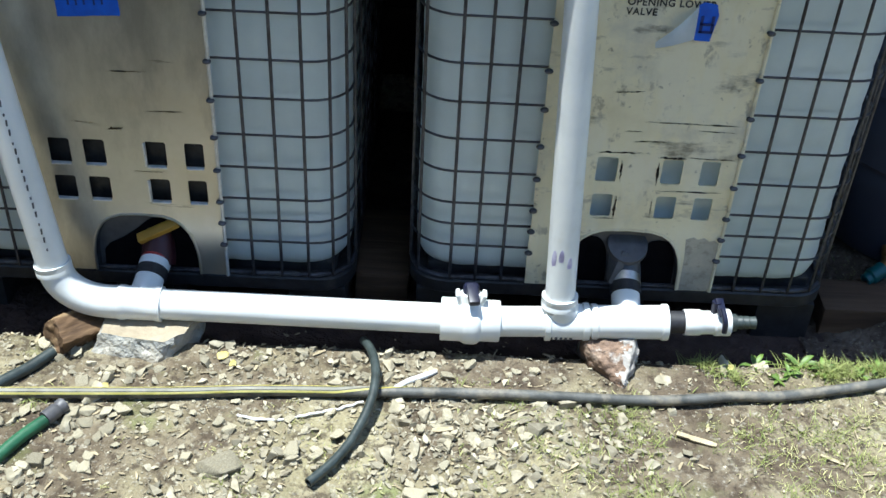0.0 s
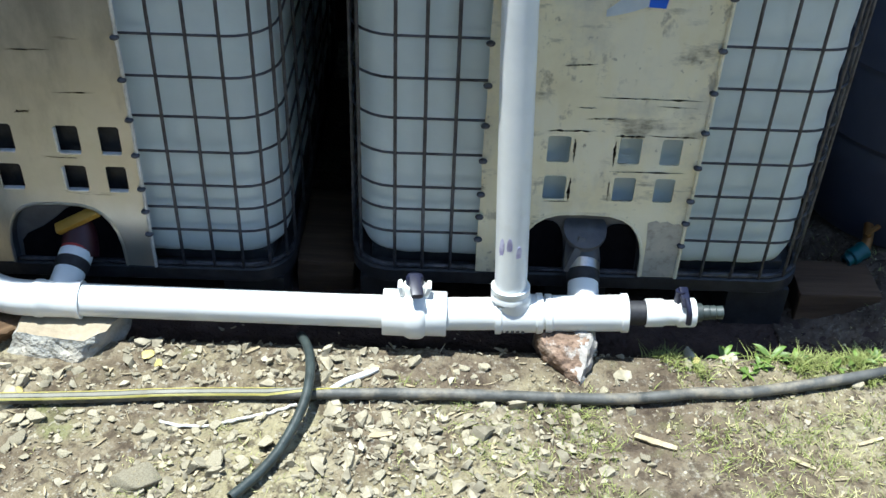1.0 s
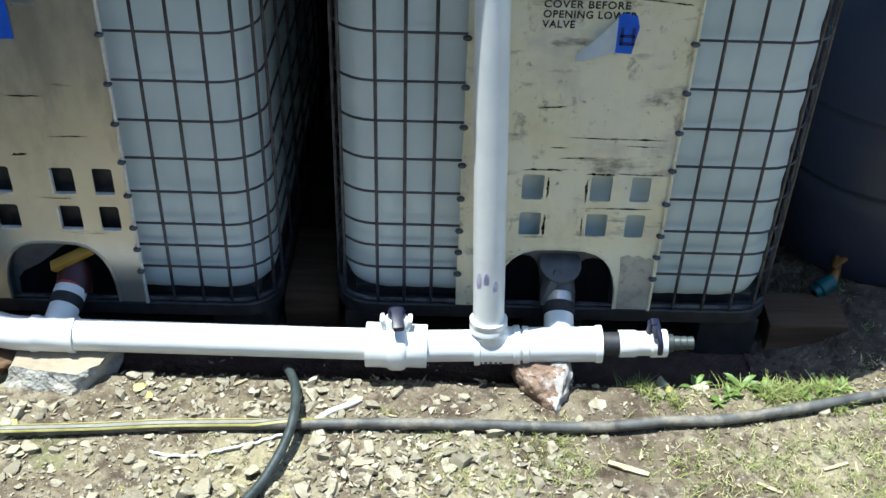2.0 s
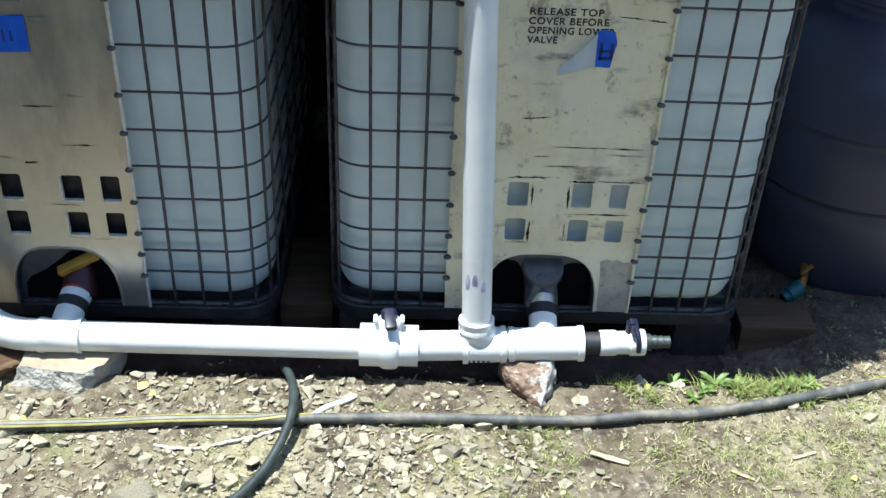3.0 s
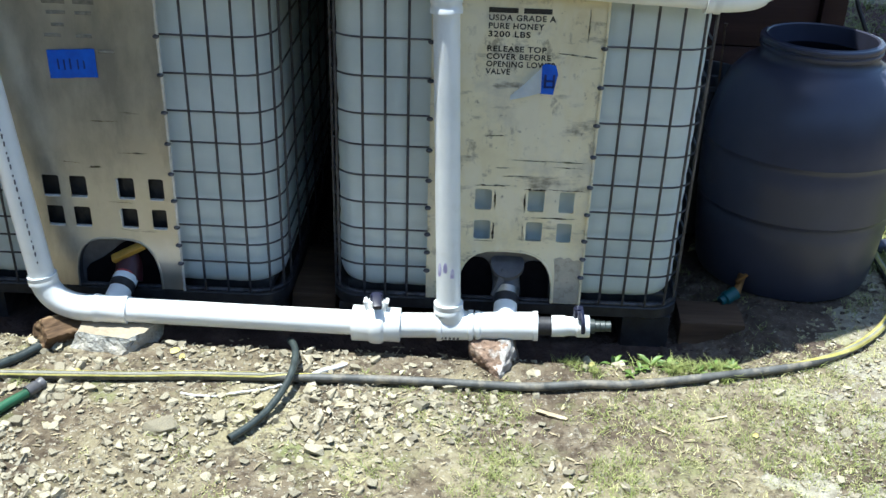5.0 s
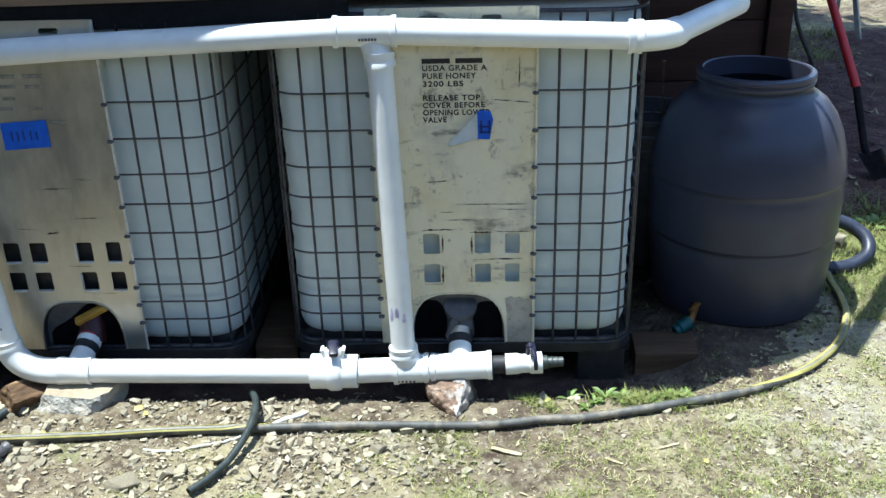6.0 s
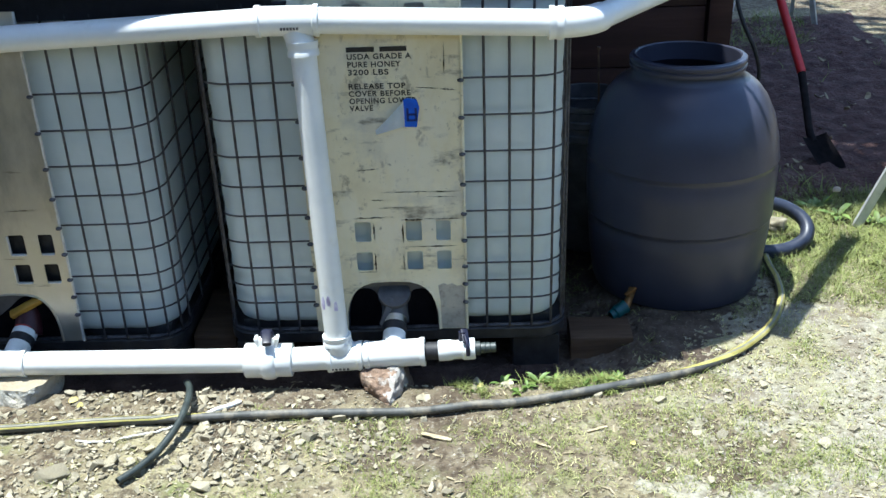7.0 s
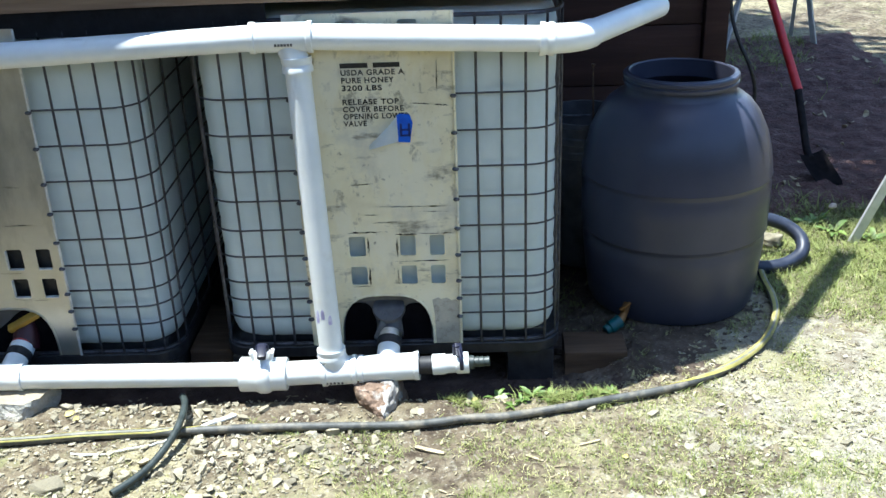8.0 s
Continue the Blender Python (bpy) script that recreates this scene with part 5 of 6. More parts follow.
frayed = spline(lying([(-1.052, -0.388), (-1.01, -0.402, 0.002), (-0.957, -0.402), (-0.90, -0.385, 0.003), (-0.842, -0.358), (-0.792, -0.338, 0.004)], 0.004), 12)
frayed = [p + 0.004 * noise.noise_vector(p * 55) * Vector((1, 1, 0.3)) for p in frayed]
tagged(new("string_piece", mesh_of(sweep(bmesh.new(), frayed, [0.0026 + 0.0022 * abs(noise.noise(p * 70)) for p in frayed], 8), CORD, 60)), "frayed white string lying on gravel", "string")
tagged(new("white_stick", mesh_of(sweep(bmesh.new(), spline(lying([(-0.735, -0.300), (-0.700, -0.270, 0.004), (-0.665, -0.246, 0.002), (-0.636, -0.228)], 0.005), 5), [0.007] * 12 + [0.006, 0.0055, 0.005, 0.004], 8), CORD, 60)), "bare white stick beside a garden hose", "stick")

# ribbed overflow tube behind the barrel
bm = bmesh.new()
pts = spline([(0.96, 0.66, 0.175), (1.07, 0.73, 0.145), (1.155, 0.73, 0.118), (1.205, 0.69, 0.085), (1.200, 0.640, 0.050), (1.14, 0.60, 0.028), (1.06, 0.58, 0.024), (0.97, 0.60, 0.024)], 14)
sweep(bm, pts, [0.023 + 0.0015 * (k % 2) for k in range(len(pts))], 18)
tagged(new("ribbed_tube", mesh_of(bm, BLUEPIPE, 50)), "dark ribbed flexible tube looping from the barrel", "tube")


# ---- tools and frames beyond ----
def make_shovel():
    s = tagged(thing("shovel", 0, 0, 0), "red-handled shovel with black blade stuck in soil", "shovel")
    foot, neck, top = Vector((1.462, 1.48, 0.13)), Vector((1.452, 1.64, 0.335)), Vector((1.27, 2.30, 1.15))
    part("handle", sweep(bmesh.new(), [neck, top], [0.019, 0.017], 16), REDPAINT, s, "red painted handle")
    part("shaft", sweep(bmesh.new(), spline([neck + (neck - foot) * 0.05, neck, foot + (neck - foot) * 0.4, foot, foot + Vector((0.01, -0.03, -0.035))]), 0.016, 14), DARKSTEEL, s)
    bm = bmesh.new()
    rows = []
    for k in range(9):
        t = k / 8
        w = 0.064 * (1 - 0.95 * max(0, t - 0.55) ** 1.3 / 0.45 ** 1.3)
        rows.append([bm.verts.new((w * u, -0.26 * t, 0.018 * (u * u) - 0.010 * math.sin(math.pi * t))) for u in (-1, -0.5, 0, 0.5, 1)])
    for a, b in zip(rows, rows[1:]):
        for i in range(4):
            bm.faces.new((a[i], a[i + 1], b[i + 1], b[i]))
    bmesh.ops.solidify(bm, geom=bm.faces[:], thickness=0.003)
    bmesh.ops.transform(bm, matrix=pose(1.468, 1.455, 0.110, 32, 0, 24), verts=bm.verts[:])
    part("blade", bm, DARKSTEEL, s, "blackened steel blade")


def make_stepladder():
    s = tagged(thing("stepladder", 0, 0, 0), "aluminium stepladder standing on grass", "ladder")
    for x, y in ((1.441, 0.811), (1.86, 0.93)):
        part("side_rail", rail(bmesh.new(), (x, y, 0.0), (x + 0.60, y + 0.02, 1.5), 0.016, 0.034), ALUMINIUM, s)
    for k in range(1, 5):
        d = Vector((0.112 * k, 0.004 * k, 0.28 * k))
        part("tread", rail(bmesh.new(), Vector((1.449, 0.814, 0.0)) + d, Vector((1.852, 0.928, 0.0)) + d, 0.07, 0.018), ALUMINIUM, s)
    for x, y in ((2.55, 0.86), (2.62, 1.02)):
        part("rear_rail", rail(bmesh.new(), (x, y, 0.0), (x - 0.45, y, 1.45), 0.016, 0.02), ALUMINIUM, s)


def make_trestle():
    s = tagged(thing("trestle", 0, 0, 0), "grey metal trestle standing on far bare soil", "trestle")
    part("beam", rail(bmesh.new(), (1.57, 3.7, 0.30), (2.11, 3.7, 0.335), 0.05, 0.04), ALUMINIUM, s)
    for p, q in (((1.60, 3.55, 0.0), (1.72, 3.7, 0.30)), ((1.66, 3.9, 0.0), (1.72, 3.7, 0.30)), ((2.17, 3.6, 0.0), (2.06, 3.7, 0.62)), ((2.11, 3.9, 0.0), (2.06, 3.7, 0.62))):
        part("leg", rail(bmesh.new(), p, q, 0.022, 0.03), ALUMINIUM, s)


make_shovel()
make_stepladder()
make_trestle()
tagged(new("cable", mesh_of(sweep(bmesh.new(), spline([(1.055, 1.40, 0.95), (1.07, 1.38, 0.75), (1.098, 1.35, 0.64), (1.15, 1.33, 0.53), (1.182, 1.34, 0.42), (1.172, 1.36, 0.25), (1.15, 1.40, 0.02)]), 0.008, 10), RUBBER, 60)), "black cable hanging by the shed corner", "cable")
chunk("pale_rock", (0.055, 0.045, 0.04), 71, STONE, pose(1.150, 0.81, 0.025), "pale rock on grass behind the barrel", "rock")

# stones in front of the pipe that stand out
rnd = random.Random(5)
for x, y, w, d, h, seed in ((-0.128, -0.322, 0.016, 0.014, 0.013, 11), (-0.36, -0.312, 0.022, 0.018, 0.014, 12), (-0.41, -0.325, 0.020, 0.016, 0.014, 13), (-0.125, -0.222, 0.024, 0.024, 0.008, 24),
                            (-0.72, -0.345, 0.030, 0.022, 0.014, 15), (-1.37, -0.345, 0.036, 0.026, 0.018, 16), (-1.40, -0.425, 0.016, 0.030, 0.014, 17), (-1.455, -0.575, 0.018, 0.026, 0.016, 18),
                            (0.02, -0.160, 0.040, 0.016, 0.012, 19), (0.115, -0.15, 0.035, 0.018, 0.014, 20)):
    chunk("stone", (w, d, h), seed, STONE, pose(x, y, height(x, y) + h * 0.3, 0, 0, rnd.uniform(0, 90)), "pale angular stone lying on soil", "stone", rough=0.6, sub=3)


def shaded_soil():
    """Bare brown soil beside the shed, toned dark for shade: a rough low mound with clods."""
    v, f = [], []
    nx, ny = 70, 130
    for j in range(ny + 1):
        for i in range(nx + 1):
            x, y = 1.06 + 1.45 * i / nx, 1.02 + 2.95 * j / ny
            edge = min(1.0, i / 6, (nx - i) / 10, j / 8, (ny - j) / 14)
            edge = max(0.0, edge + 0.35 * noise.noise(Vector((x * 3, y * 3, 8))) * (edge < 1))
            h = 0.03 * edge * (0.7 + 0.5 * noise.noise(Vector((x * 4, y * 4, 2)))) + 0.016 * edge * noise.noise(Vector((x * 17, y * 17, 4)))
            v.append((x, y, height(x, y) - 0.012 + h + 0.016 * min(1.0, edge * 2)))
    for j in range(ny):
        for i in range(nx):
            o = j * (nx + 1) + i
            f.append((o, o + 1, o + nx + 2, o + nx + 1))
    me = bpy.data.meshes.new("soil_shade_bed")
    me.from_pydata(v, [], f)
    me.materials.append(SHADEBED)
    me.shade_smooth()
    tagged(new("soil_shade_bed", me), "bare brown soil toned dark for the shade beside the shed", "soil", kind="structure")


shaded_soil()
rnd = random.Random(90)
for k in range(46):
    x, y = rnd.uniform(1.15, 2.35), rnd.uniform(1.15, 3.6)
    l = rnd.uniform(0.012, 0.030)
    bm = bmesh.new()
    ring = [bm.verts.new((l * math.cos(a) * (1 + 0.2 * math.cos(3 * a)), 0.5 * l * math.sin(a), 0.25 * l * math.cos(2 * a))) for a in (2 * math.pi * i / 10 for i in range(10))]
    bm.faces.new(ring)
    bmesh.ops.triangulate(bm, faces=bm.faces[:])
    bmesh.ops.solidify(bm, geom=bm.faces[:], thickness=0.0008)
    scrap = tagged(new("leaf", mesh_of(bm, CHIPS, 0)), "curled dry pale leaf on bare soil", "leaf", "dry leaves")
    scrap.matrix_basis = pose(x, y, height(x, y) + 0.036, rnd.uniform(-25, 25), rnd.uniform(-25, 25), rnd.uniform(0, 360))


# scraps on the soil
for x, y, turn, size in ((-1.125, -0.215, 20, 0.020), (-1.09, -0.24, 80, 0.014), (0.03, -0.175, 10, 0.014), (-1.355, -0.335, 65, 0.020), (0.42, -0.46, 30, 0.012)):
    bm = bmesh.new()
    rim = [bm.verts.new((size * (0.55 + 0.45 * math.cos(a)) * math.cos(a) * 1.2, size * 0.55 * math.sin(a), 0.004 * math.sin(2 * a))) for a in (2 * math.pi * k / 12 for k in range(12))]
    bm.faces.new(rim)
    bmesh.ops.solidify(bm, geom=bm.faces[:], thickness=0.0006)
    leaf = tagged(new("leaf", mesh_of(bm, YELLOWLEAF)), "fallen yellow leaf lying on gravel", "leaf", "fallen leaves")
    leaf.matrix_basis = pose(x, y, height(x, y) + 0.008, 6, -5, turn)


def splinter(x, y, turn, l, w):
    bm = bmesh.new()
    box(bm, -l / 2, l / 2, -w / 2, w / 2, 0, w * 0.45, w * 0.12)
    bmesh.ops.subdivide_edges(bm, edges=[e for e in bm.edges if e.calc_length() > l * 0.5], cuts=6)
    for v in bm.verts:
        v.co.y *= 1 - 0.5 * abs(v.co.x / l) ** 2 * 2
        v.co += 0.12 * w * noise.noise_vector(v.co * 60 + Vector((turn, 0, 0)))
    ob = tagged(new("wood_splinter", mesh_of(bm, CHIPS, 30)), "pale wood splinter lying on soil", "wood splinter", "wood splinters")
    ob.matrix_basis = pose(x, y, height(x, y) + 0.002, 0, 0, turn)


for x, y, turn, l, w in ((-0.085, -0.405, -22, 0.085, 0.014), (-0.52, -0.47, 95, 0.05, 0.012), (-0.36, -0.50, 35, 0.045, 0.008), (0.19, -0.45, -30, 0.05, 0.009), (-0.62, -0.41, 10, 0.045, 0.012), (-0.95, -0.50, 70, 0.05, 0.006), (0.34, -0.39, 20, 0.06, 0.008)):
    splinter(x, y, turn, l, w)
chunk("plastic_scrap", (0.010, 0.008, 0.003), 41, NAVY, pose(-0.545, -0.485, 0.006), "small dark blue plastic scrap on soil", "scrap", sub=2)


# ---- unseen hedges and trees added for shade ----
def make_hedge(name, x0, y0, x1, y1, h, label):
    """A dense dark hedge along a line, with an uneven face and top."""
    n, m = int(math.hypot(x1 - x0, y1 - y0) / 0.35), 10
    along = Vector((x1 - x0, y1 - y0, 0)).normalized()
    side = Vector((-along.y, along.x, 0))
    v, f = [], []
    loop = [(-0.7, 0)] + [(-0.75, h * k / 5) for k in range(1, 6)] + [(0, h * 1.06)] + [(0.75, h * k / 5) for k in range(5, 0, -1)] + [(0.7, 0)]
    for i in range(n + 1):
        c = Vector((x0 + (x1 - x0) * i / n, y0 + (y1 - y0) * i / n, 0))
        for d, z in loop:
            q = c + side * d + Vector((0, 0, z))
            v.append((q + (0.35 if z else 0.1) * noise.noise_vector(q * 0.9) + (0.12 if z else 0) * noise.noise_vector(q * 3))[:])
    w = len(loop)
    for i in range(n):
        for k in range(w - 1):
            f.append((i * w + k, i * w + k + 1, (i + 1) * w + k + 1, (i + 1) * w + k))
    me = bpy.data.meshes.new(name)
    me.from_pydata(v, [], f)
    me.materials.append(HEDGE)
    return tagged(new(name, me), label, "hedge", kind="structure")


# hedges out of view, added to dim the sky light and darken reflections
make_hedge("backdrop_south", -14, -9, 14, -9, 4.2, "unseen dark green hedge added to close the yard")
make_hedge("backdrop_west", -9, -9, -9, 12, 4.2, "unseen dark green hedge added to close the yard")
make_hedge("backdrop_east", 12, -9, 12, 16, 3.6, "unseen dark green hedge added to close the yard")


def make_shade_tree(x, y, centre, spread, leaves, seed, label):
    """A tree: tapered trunk, limbs that reach into the crown, a crown of single leaves in uneven clumps."""
    tree = tagged(thing("tree", x, y, 0), label, "tree", "yard trees")
    q = random.Random(seed)
    c = Vector(centre)
    trunk = [Vector((0, 0, -0.1)), Vector((0.02, 0.01, 1.0)), Vector((-0.03, 0.0, 2.2)), c * 0.12 + Vector((0, 0, 2.75))]
    part("trunk", sweep(bmesh.new(), spline(trunk, 6), [0.16 - 0.004 * k for k in range(19)], 14), BARK, tree)
    for k in range(9):
        a = 2.4 * k
        tip = c + Vector((spread[0] * math.cos(a) * (0.4 + 0.06 * k), spread[1] * math.sin(a) * (0.4 + 0.06 * k), q.uniform(-0.4, 0.5)))
        part("limb", sweep(bmesh.new(), spline([trunk[-1] - Vector((0, 0, 0.25)), trunk[-1] * 0.5 + tip * 0.5, tip], 6), [0.07 - 0.0045 * j for j in range(13)], 8), BARK, tree)
    v, f = [], []
    for k in range(leaves):
        a, rr = q.uniform(0, 2 * math.pi), math.sqrt(q.random())
        p = c + Vector((spread[0] * rr * math.cos(a), spread[1] * rr * math.sin(a), q.gauss(0, 0.32)))
        if noise.noise(p * 2.0) < -0.32 or rr > 0.93 + 0.2 * noise.noise(p * 1.5):
            continue
        l, w = q.uniform(0.06, 0.12), q.uniform(0.028, 0.05)
        m = Matrix.Translation(p) @ Euler((q.uniform(-0.7, 0.7), q.uniform(-0.7, 0.7), q.uniform(0, 6.28))).to_matrix().to_4x4()
        o = len(v)
        v.extend((m @ Vector(d))[:] for d in ((-l, 0, 0), (0, -w, 0.008), (l, 0, 0), (0, w, 0.008)))
        f.append((o, o + 1, o + 2, o + 3))
    me = bpy.data.meshes.new("crown")
    me.from_pydata(v, [], f)
    me.materials.append(CROWN)
    shared("crown", me, tree)


# both trees stay out of view; their crowns are there to cast shade
make_shade_tree(3.6, 3.4, (-3.05, -0.30, 4.3), (1.2, 2.0), 22000, 77, "unseen leafy tree added to shade the bare soil beside the shed")
make_shade_tree(-4.2, -4.4, (1.5, 1.83, 4.4), (3.0, 1.62), 21000, 78, "unseen leafy tree added to shade the yard opposite the tanks")


# ---- weeds ----
def weed(x, y, size, seed):
    w = tagged(thing("weed", x, y, height(x, y)), "low green leafy weed growing in soil", "plant", "weeds")
    r = random.Random(seed)
    bm = bmesh.new()
    for k in range(11):
        a, l = r.uniform(0, 6.28), size * r.uniform(0.6, 1.1)
        rise = r.uniform(0.3, 0.9)
        prev = None
        for j in range(6):
            t = j / 5
            c = Vector((math.cos(a) * l * t, math.sin(a) * l * t, l * rise * math.sin(t * 2.1) * 0.6))
            side = Vector((-math.sin(a), math.cos(a), 0)) * l * 0.16 * math.sin(math.pi * (0.12 + 0.86 * t))
            row = [bm.verts.new(c - side), bm.verts.new(c + Vector((0, 0, -0.003))), bm.verts.new(c + side)]
            if prev:
                bm.faces.new((prev[0], prev[1], row[1], row[0]))
                bm.faces.new((prev[1], prev[2], row[2], row[1]))
            prev = row
    part("leaves", bm, LEAF, w, smooth=60)
    return w


for x, y, s, seed in ((0.10, -0.150, 0.038, 1), (0.20, -0.155, 0.044, 2), (0.25, -0.175, 0.036, 3), (0.38, -0.165, 0.042, 4), (0.17, -0.185, 0.030, 5), (0.33, -0.185, 0.028, 13), (0.02, -0.185, 0.024, 14), (0.43, -0.150, 0.030, 15), (0.14, -0.205, 0.026, 16), (1.40, 0.90, 0.08, 6), (1.52, 0.82, 0.07, 7), (1.33, 0.96, 0.07, 8), (1.62, 0.78, 0.06, 9)):
    weed(x, y, s, seed)
flower = weed(1.36, 0.98, 0.06, 12)
part("stalk", sweep(bmesh.new(), spline([(0, 0, 0), (0.02, -0.01, 0.035), (0.05, -0.01, 0.072)]), 0.003, 8), LEAF, flower)
bm = bmesh.new()
rock(bm, (0.016, 0.016, 0.014), 4, 2, 0.5, m=pose(0.052, -0.01, 0.078))
part("seed_head", bm, SEED, flower, "pinkish seed head")


# ---- loose cover of the ground ----
def blocked(x, y):
    """Where something stands on the ground."""
    if y > -0.03 and -2.0 < x < 0.32:
        return True
    if math.hypot(x - 0.705, y - 0.475) < 0.29:
        return True
    if -1.42 < x < -1.17 and -0.25 < y < -0.06:
        return True
    if math.hypot(x + 0.88, y + 0.585) < 0.05 or math.hypot(x + 0.80, y + 0.16) < 0.03:
        return True
    return False


def stony(x, y):
    """How thick the stones lie."""
    k = 0.35 + 0.45 * noise.noise(Vector((x * 2.3, y * 2.3, 9.0)))
    k += 0.55 * min(1.0, max(0.0, (-0.30 - x) / 0.5))
    if x > 0.55 and y < 0.3:
        k += 0.7
    if -0.5 < x < 0.3 and y < -0.35:
        k -= 0.20
    return k


def grassy(x, y):
    k = 0.10 + 0.75 * noise.noise(Vector((x * 1.7 + 4, y * 1.7, 2.0))) + 0.9 * noise.noise(Vector((x * 6.5, y * 6.5, 22.0)))
    if x > -0.05 and y < -0.30:
        k += 0.30
    if -0.1 < x < 0.55 and -0.23 < y < -0.02:
        k -= 0.5
    if 1.02 < x < 2.2 and 0.25 < y < 1.1:
        k += 1.0
    if x > 1.0 and y > 1.2:
        k -= 0.1
    k -= 0.30 * min(1.0, max(0.0, (-0.25 - x) / 0.5))
    if x < -0.06 and y > -0.26:
        k -= 1.1
    return k


def place(r):
    """A spot on the near ground, likelier where the path runs closest."""
    return r.uniform(-2.0, 2.6), r.choice((r.uniform(-1.0, 0.1), r.uniform(-1.0, 0.1), r.uniform(-1.0, 1.6)))


def append_piece(store, base, m):
    verts, faces = base
    o = len(store[0])
    store[0].extend((m @ v)[:] for v in verts)
    store[1].extend(tuple(i + o for i in f) for f in faces)


def stuff(name, store, mat, label, category, smooth=True):
    me = bpy.data.meshes.new(name)
    me.from_pydata(store[0], [], store[1])
    me.materials.append(mat)
    if smooth:
        me.shade_smooth()
        me.set_sharp_from_angle(angle=radians(35))
    return tagged(new(name, me), label, category, kind="stuff")


def shard(bm, size, seed, n=13):
    """A flat angular flake of stone."""
    q = random.Random(seed)
    vs = []
    for k in range(n):
        a, rr = q.uniform(0, 6.283), q.uniform(0.75, 1.0)
        z = q.choice((-0.8, q.uniform(-0.4, 0.5), 0.8, 0.7))
        rr *= 1 - 0.35 * abs(z) * q.random()
        vs.append(bm.verts.new((size[0] * rr * math.cos(a), size[1] * rr * math.sin(a), size[2] * z)))
    out = bmesh.ops.convex_hull(bm, input=vs)
    bmesh.ops.delete(bm, geom=list({g for g in out["geom_interior"] if isinstance(g, bmesh.types.BMVert)}), context="VERTS")
    return bm


def bases(n, sub, rough, size):
    out = []
    for k in range(n):
        bm = bmesh.new()
        shard(bm, size, 300 + k + int(100 * rough), 10)
        bm.verts.index_update()
        out.append(([v.co.copy() for v in bm.verts], [tuple(v.index for v in f.verts) for f in bm.faces]))
        bm.free()
    return out


r = random.Random(21)
grit = bases(8, 1, 0.6, (1, 0.8, 0.5))
store = ([], [])
count = 0
while count < 15000:
    x, y = place(r)
    if blocked(x, y) or r.random() > stony(x, y):
        continue
    s = 0.0028 * math.exp(r.gauss(0, 0.45))
    append_piece(store, r.choice(grit), pose(x, y, lay(x, y) + s * 0.2, r.uniform(-25, 25), r.uniform(-25, 25), r.uniform(0, 360)) @ Matrix.Diagonal((s, s * r.uniform(0.6, 1.1), s, 1)))
    count += 1
stuff("gravel", store, GRAVEL, "pale angular gravel scattered over soil", "gravel")

store = ([], [])
flake = bases(6, 1, 0.6, (1, 0.7, 0.4))
lump = bases(10, 1, 0.9, (1, 0.8, 0.6))
count = 0
while count < 3000:
    x, y = place(r)
    if blocked(x, y) or r.random() > stony(x, y) * 0.9:
        continue
    s = r.uniform(0.005, 0.013)
    append_piece(store, r.choice(flake), pose(x, y, lay(x, y) + s * 0.15, r.uniform(-20, 20), r.uniform(-20, 20), r.uniform(0, 360)) @ Matrix.Diagonal((s, s * r.uniform(0.6, 1.1), s, 1)))
    count += 1
stuff("pebbles", store, GRAVEL, "pale broken pebbles lying on soil", "pebbles")

store = ([], [])
count = 0
while count < 2300:
    x, y = r.uniform(-2.0, 0.10), r.uniform(-0.95, -0.17)
    if blocked(x, y) or r.random() > (0.22 + 1.3 * noise.noise(Vector((x * 3.5, y * 3.5, 11.0)))) * min(1.0, (0.12 - x) / 0.75):
        continue
    s = 0.0095 * math.exp(r.gauss(0, 0.42))
    append_piece(store, r.choice(lump), pose(x, y, lay(x, y) + s * 0.14, r.uniform(-24, 24), r.uniform(-24, 24), r.uniform(0, 360)) @ Matrix.Diagonal((s, s * r.uniform(0.5, 1.0), s * r.uniform(0.6, 1.2), 1)))
    count += 1
stuff("rubble", store, GRAVEL, "flat broken stone flakes strewn over soil", "rubble")

store = ([], [])
count = 0
while count < 1500:
    x, y = r.uniform(0.45, 2.5), r.uniform(-1.0, 0.40)
    if blocked(x, y) or r.random() > 0.45 + 0.9 * noise.noise(Vector((x * 3.1, y * 3.1, 17.0))):
        continue
    s = 0.0065 * math.exp(r.gauss(0, 0.42))
    append_piece(store, r.choice(flake), pose(x, y, lay(x, y) + s * 0.12, r.uniform(-20, 20), r.uniform(-20, 20), r.uniform(0, 360)) @ Matrix.Diagonal((s, s * r.uniform(0.5, 1.0), s * r.uniform(0.6, 1.2), 1)))
    count += 1
stuff("path_stones", store, GRAVEL, "flat pale stones trodden into a path", "stones")

# chips, straw and dry leaves
store = ([], [])
count = 0
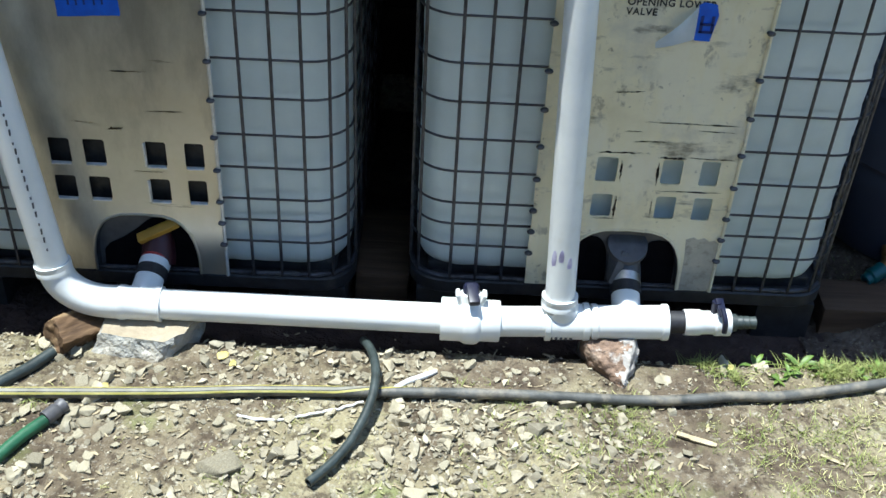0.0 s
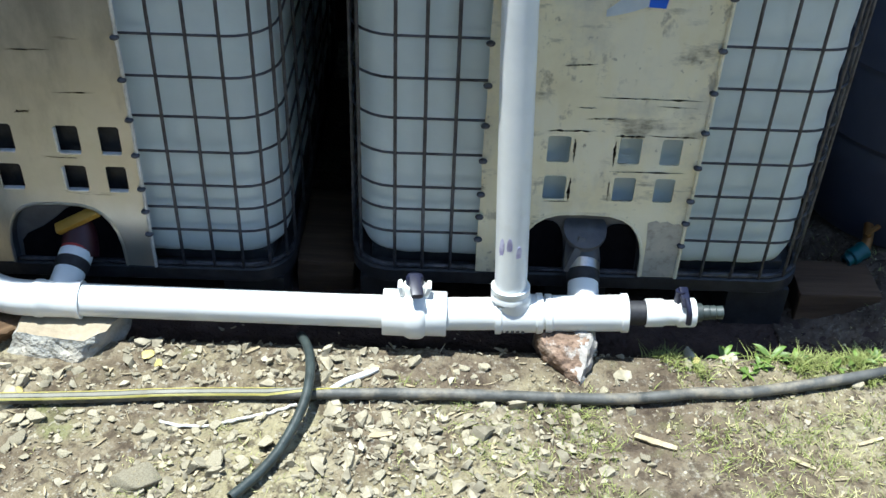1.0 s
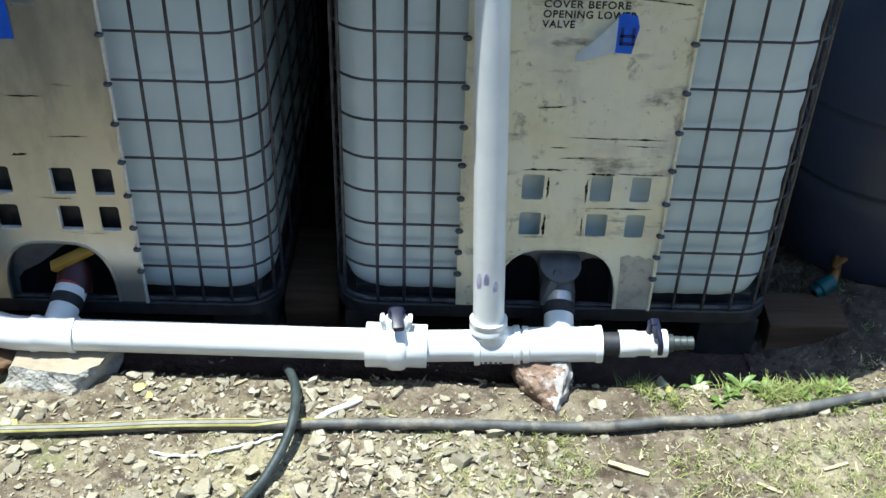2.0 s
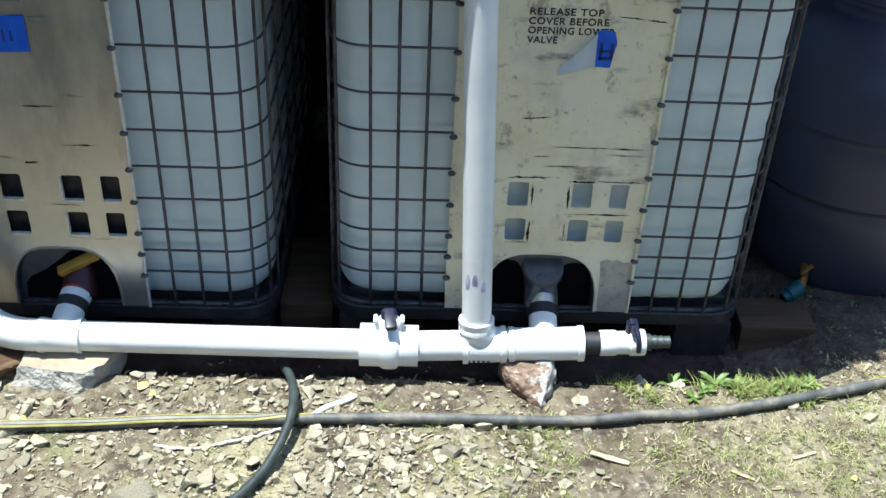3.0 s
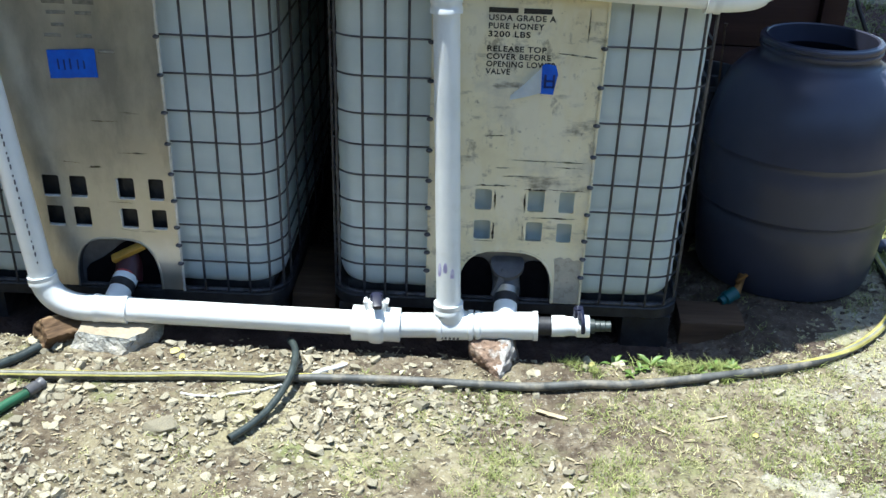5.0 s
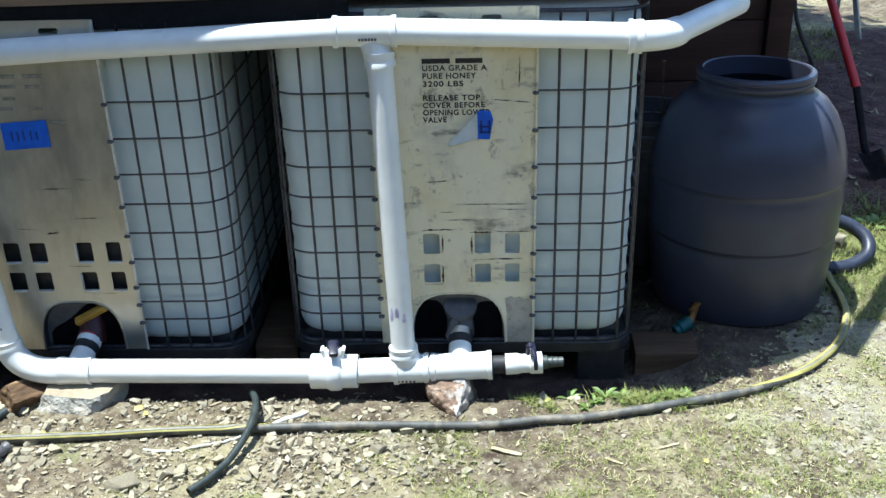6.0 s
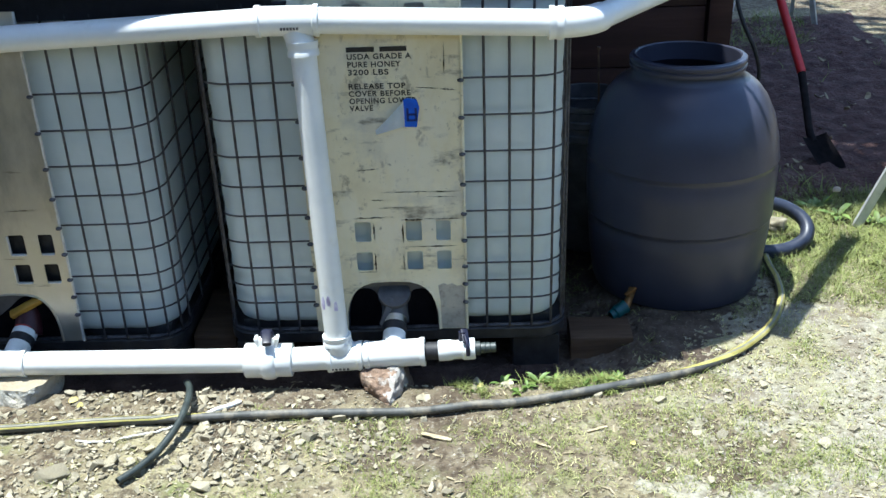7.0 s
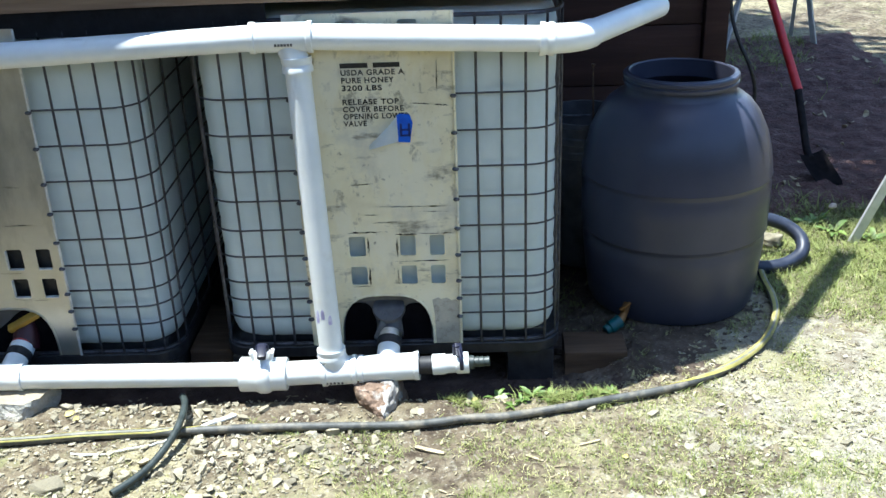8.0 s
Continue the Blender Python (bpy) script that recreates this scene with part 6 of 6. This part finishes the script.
while count < 2300:
    x, y = place(r)
    if blocked(x, y) or r.random() > 0.75 + 0.5 * noise.noise(Vector((x * 2, y * 2, 5))):
        continue
    l, w = r.choice((r.uniform(0.005, 0.014), r.uniform(0.008, 0.018), r.uniform(0.015, 0.034))), r.uniform(0.0012, 0.0075)
    h = r.uniform(0.0008, 0.002)
    bend = r.uniform(-0.10, 0.10) * l
    v = [Vector(p) for p in ((-l / 2, -w * 0.3, 0), (0, -w / 2 + bend, 0), (l / 2, -w * 0.2, 0), (l / 2, w * 0.2, 0), (0, w / 2 + bend, 0), (-l / 2, w * 0.3, 0))]
    v += [p + Vector((0, 0, h)) for p in v]
    f = [(6, 7, 10, 11), (7, 8, 9, 10)] + [(k, (k + 1) % 6, 6 + (k + 1) % 6, 6 + k) for k in range(6)]
    append_piece(store, (v, f), pose(x, y, lay(x, y) + 0.003, r.uniform(-12, 12), r.uniform(-12, 12), r.uniform(0, 360)))
    count += 1
stuff("wood_chips", store, CHIPS, "pale wood chips and straw strewn over soil", "wood chips", False)


def blades(n, weight, low_h, high_h, width, mat, name, label, seed, spread=(-2.0, 2.6, -1.0, 1.6)):
    q = random.Random(seed)
    st = ([], [])
    c = 0
    tries = 0
    while c < n and tries < 40 * n:
        tries += 1
        x, y = q.uniform(spread[0], spread[1]), q.uniform(spread[2], spread[3])
        if blocked(x, y) or q.random() > weight(x, y):
            continue
        for k in range(q.randint(3, 7)):
            px, py = x + q.gauss(0, 0.008), y + q.gauss(0, 0.008)
            a, h = q.uniform(0, 6.28), q.uniform(low_h, high_h)
            lean = q.uniform(0.3, 1.9) * h
            w = width * q.uniform(0.7, 1.3)
            d, s = Vector((math.cos(a), math.sin(a), 0)), Vector((-math.sin(a), math.cos(a), 0)) * w
            b = Vector((px, py, lay(px, py) - 0.002))
            o = len(st[0])
            for t, g in ((0, 1.0), (0.5, 0.8)):
                m = b + d * lean * t * t + Vector((0, 0, h * t))
                st[0].extend(((m - s * g)[:], (m + s * g)[:]))
            st[0].append((b + d * lean + Vector((0, 0, h * 0.92)))[:])
            st[1].extend(((o, o + 1, o + 3, o + 2), (o + 2, o + 3, o + 4)))
        c += 1
    return stuff(name, st, mat, label, "grass")


blades(8500, lambda x, y: grassy(x, y) + (-0.30 if x > 0.75 and y < 0.22 else 0.0), 0.008, 0.025, 0.0009, GRASS, "grass", "short green grass in loose patches", 31)
q = random.Random(77)
CLUMPS = [(q.uniform(-0.06, 0.50), q.uniform(-0.235, -0.12), q.uniform(0.010, 0.030)) for k in range(17)]
blades(330, lambda x, y: 1.0 if min(math.hypot(x - a, (y - b) * 1.2) - c for a, b, c in CLUMPS) < 0.0 else 0.015, 0.008, 0.030, 0.0013, GRASS, "grass", "green grass tufts beside the pipe end", 32, (-0.12, 0.54, -0.26, -0.10))
blades(1900, lambda x, y: min(1.0, max(0.0, 1.2 - 1.6 * math.hypot((x - 1.5) / 1.3, (y - 0.75) / 0.8))), 0.014, 0.045, 0.0015, GRASS, "grass", "bright green grass round a stepladder", 33, (0.95, 2.6, 0.15, 1.5))
blades(7500, lambda x, y: 0.25 + grassy(x, y) * 0.7 + (0.5 if x > 0.0 and y < 0 else 0.0), 0.004, 0.014, 0.0013, DRYGRASS, "dry_grass", "bleached dry grass lying over soil", 34)

blades(420, lambda x, y: 1.0 if min(math.hypot(x - a, y - b) - c for a, b, c in ((1.22, 1.25, 0.14), (1.35, 1.12, 0.10), (1.75, 3.3, 0.28), (1.50, 3.6, 0.25), (1.95, 3.7, 0.18), (1.2, 2.4, 0.12))) < 0.0 else 0.01,
       0.03, 0.085, 0.0022, GRASS, "grass", "shaded grass tufts in bare soil", 35, (1.08, 2.4, 1.05, 3.9))

# single stones of the ground, nearest the path
shapes = []
for k in range(14):
    bm = bmesh.new()
    shard(bm, (1, 0.80, 0.36 + 0.026 * k), 500 + k, 11 + k % 5)
    bmesh.ops.bevel(bm, geom=bm.edges[:], offset=0.035, segments=1, affect="EDGES")
    shapes.append(mesh_of(bm, STONE, 25))
count = 0
while count < 60:
    x, y = r.uniform(-1.55, -0.30), r.choice((r.gauss(-0.375, 0.028), r.gauss(-0.375, 0.028), r.gauss(-0.235, 0.03)))
    s = 0.0165 * math.exp(r.gauss(0, 0.34))
    if blocked(x, y) or y > -0.18 or abs(y + 0.34 - 0.05 * (x + 1.2)) < s + 0.014:
        continue
    shared("stone", r.choice(shapes), ground, pose(x, y, lay(x, y) + s * 0.10, r.uniform(-12, 12), r.uniform(-12, 12), r.uniform(0, 360)) @ Matrix.Diagonal((s, s * r.uniform(0.65, 1.0), s * r.uniform(0.7, 1.0), 1)))
    count += 1
while count < 300:
    x, y = r.choice((r.uniform(-1.8, -0.5), r.uniform(-1.8, 1.3))), r.uniform(-0.85, -0.17)
    if blocked(x, y) or r.random() > stony(x, y) * 0.8:
        continue
    s = 0.013 * math.exp(abs(r.gauss(0, 0.42)))
    if abs(y + 0.31) < 0.03:
        continue
    shared("stone", r.choice(shapes), ground, pose(x, y, lay(x, y) + s * 0.12, r.uniform(-14, 14), r.uniform(-14, 14), r.uniform(0, 360)) @ Matrix.Diagonal((s, s * r.uniform(0.7, 1.1), s * r.uniform(0.7, 1.1), 1)))
    count += 1
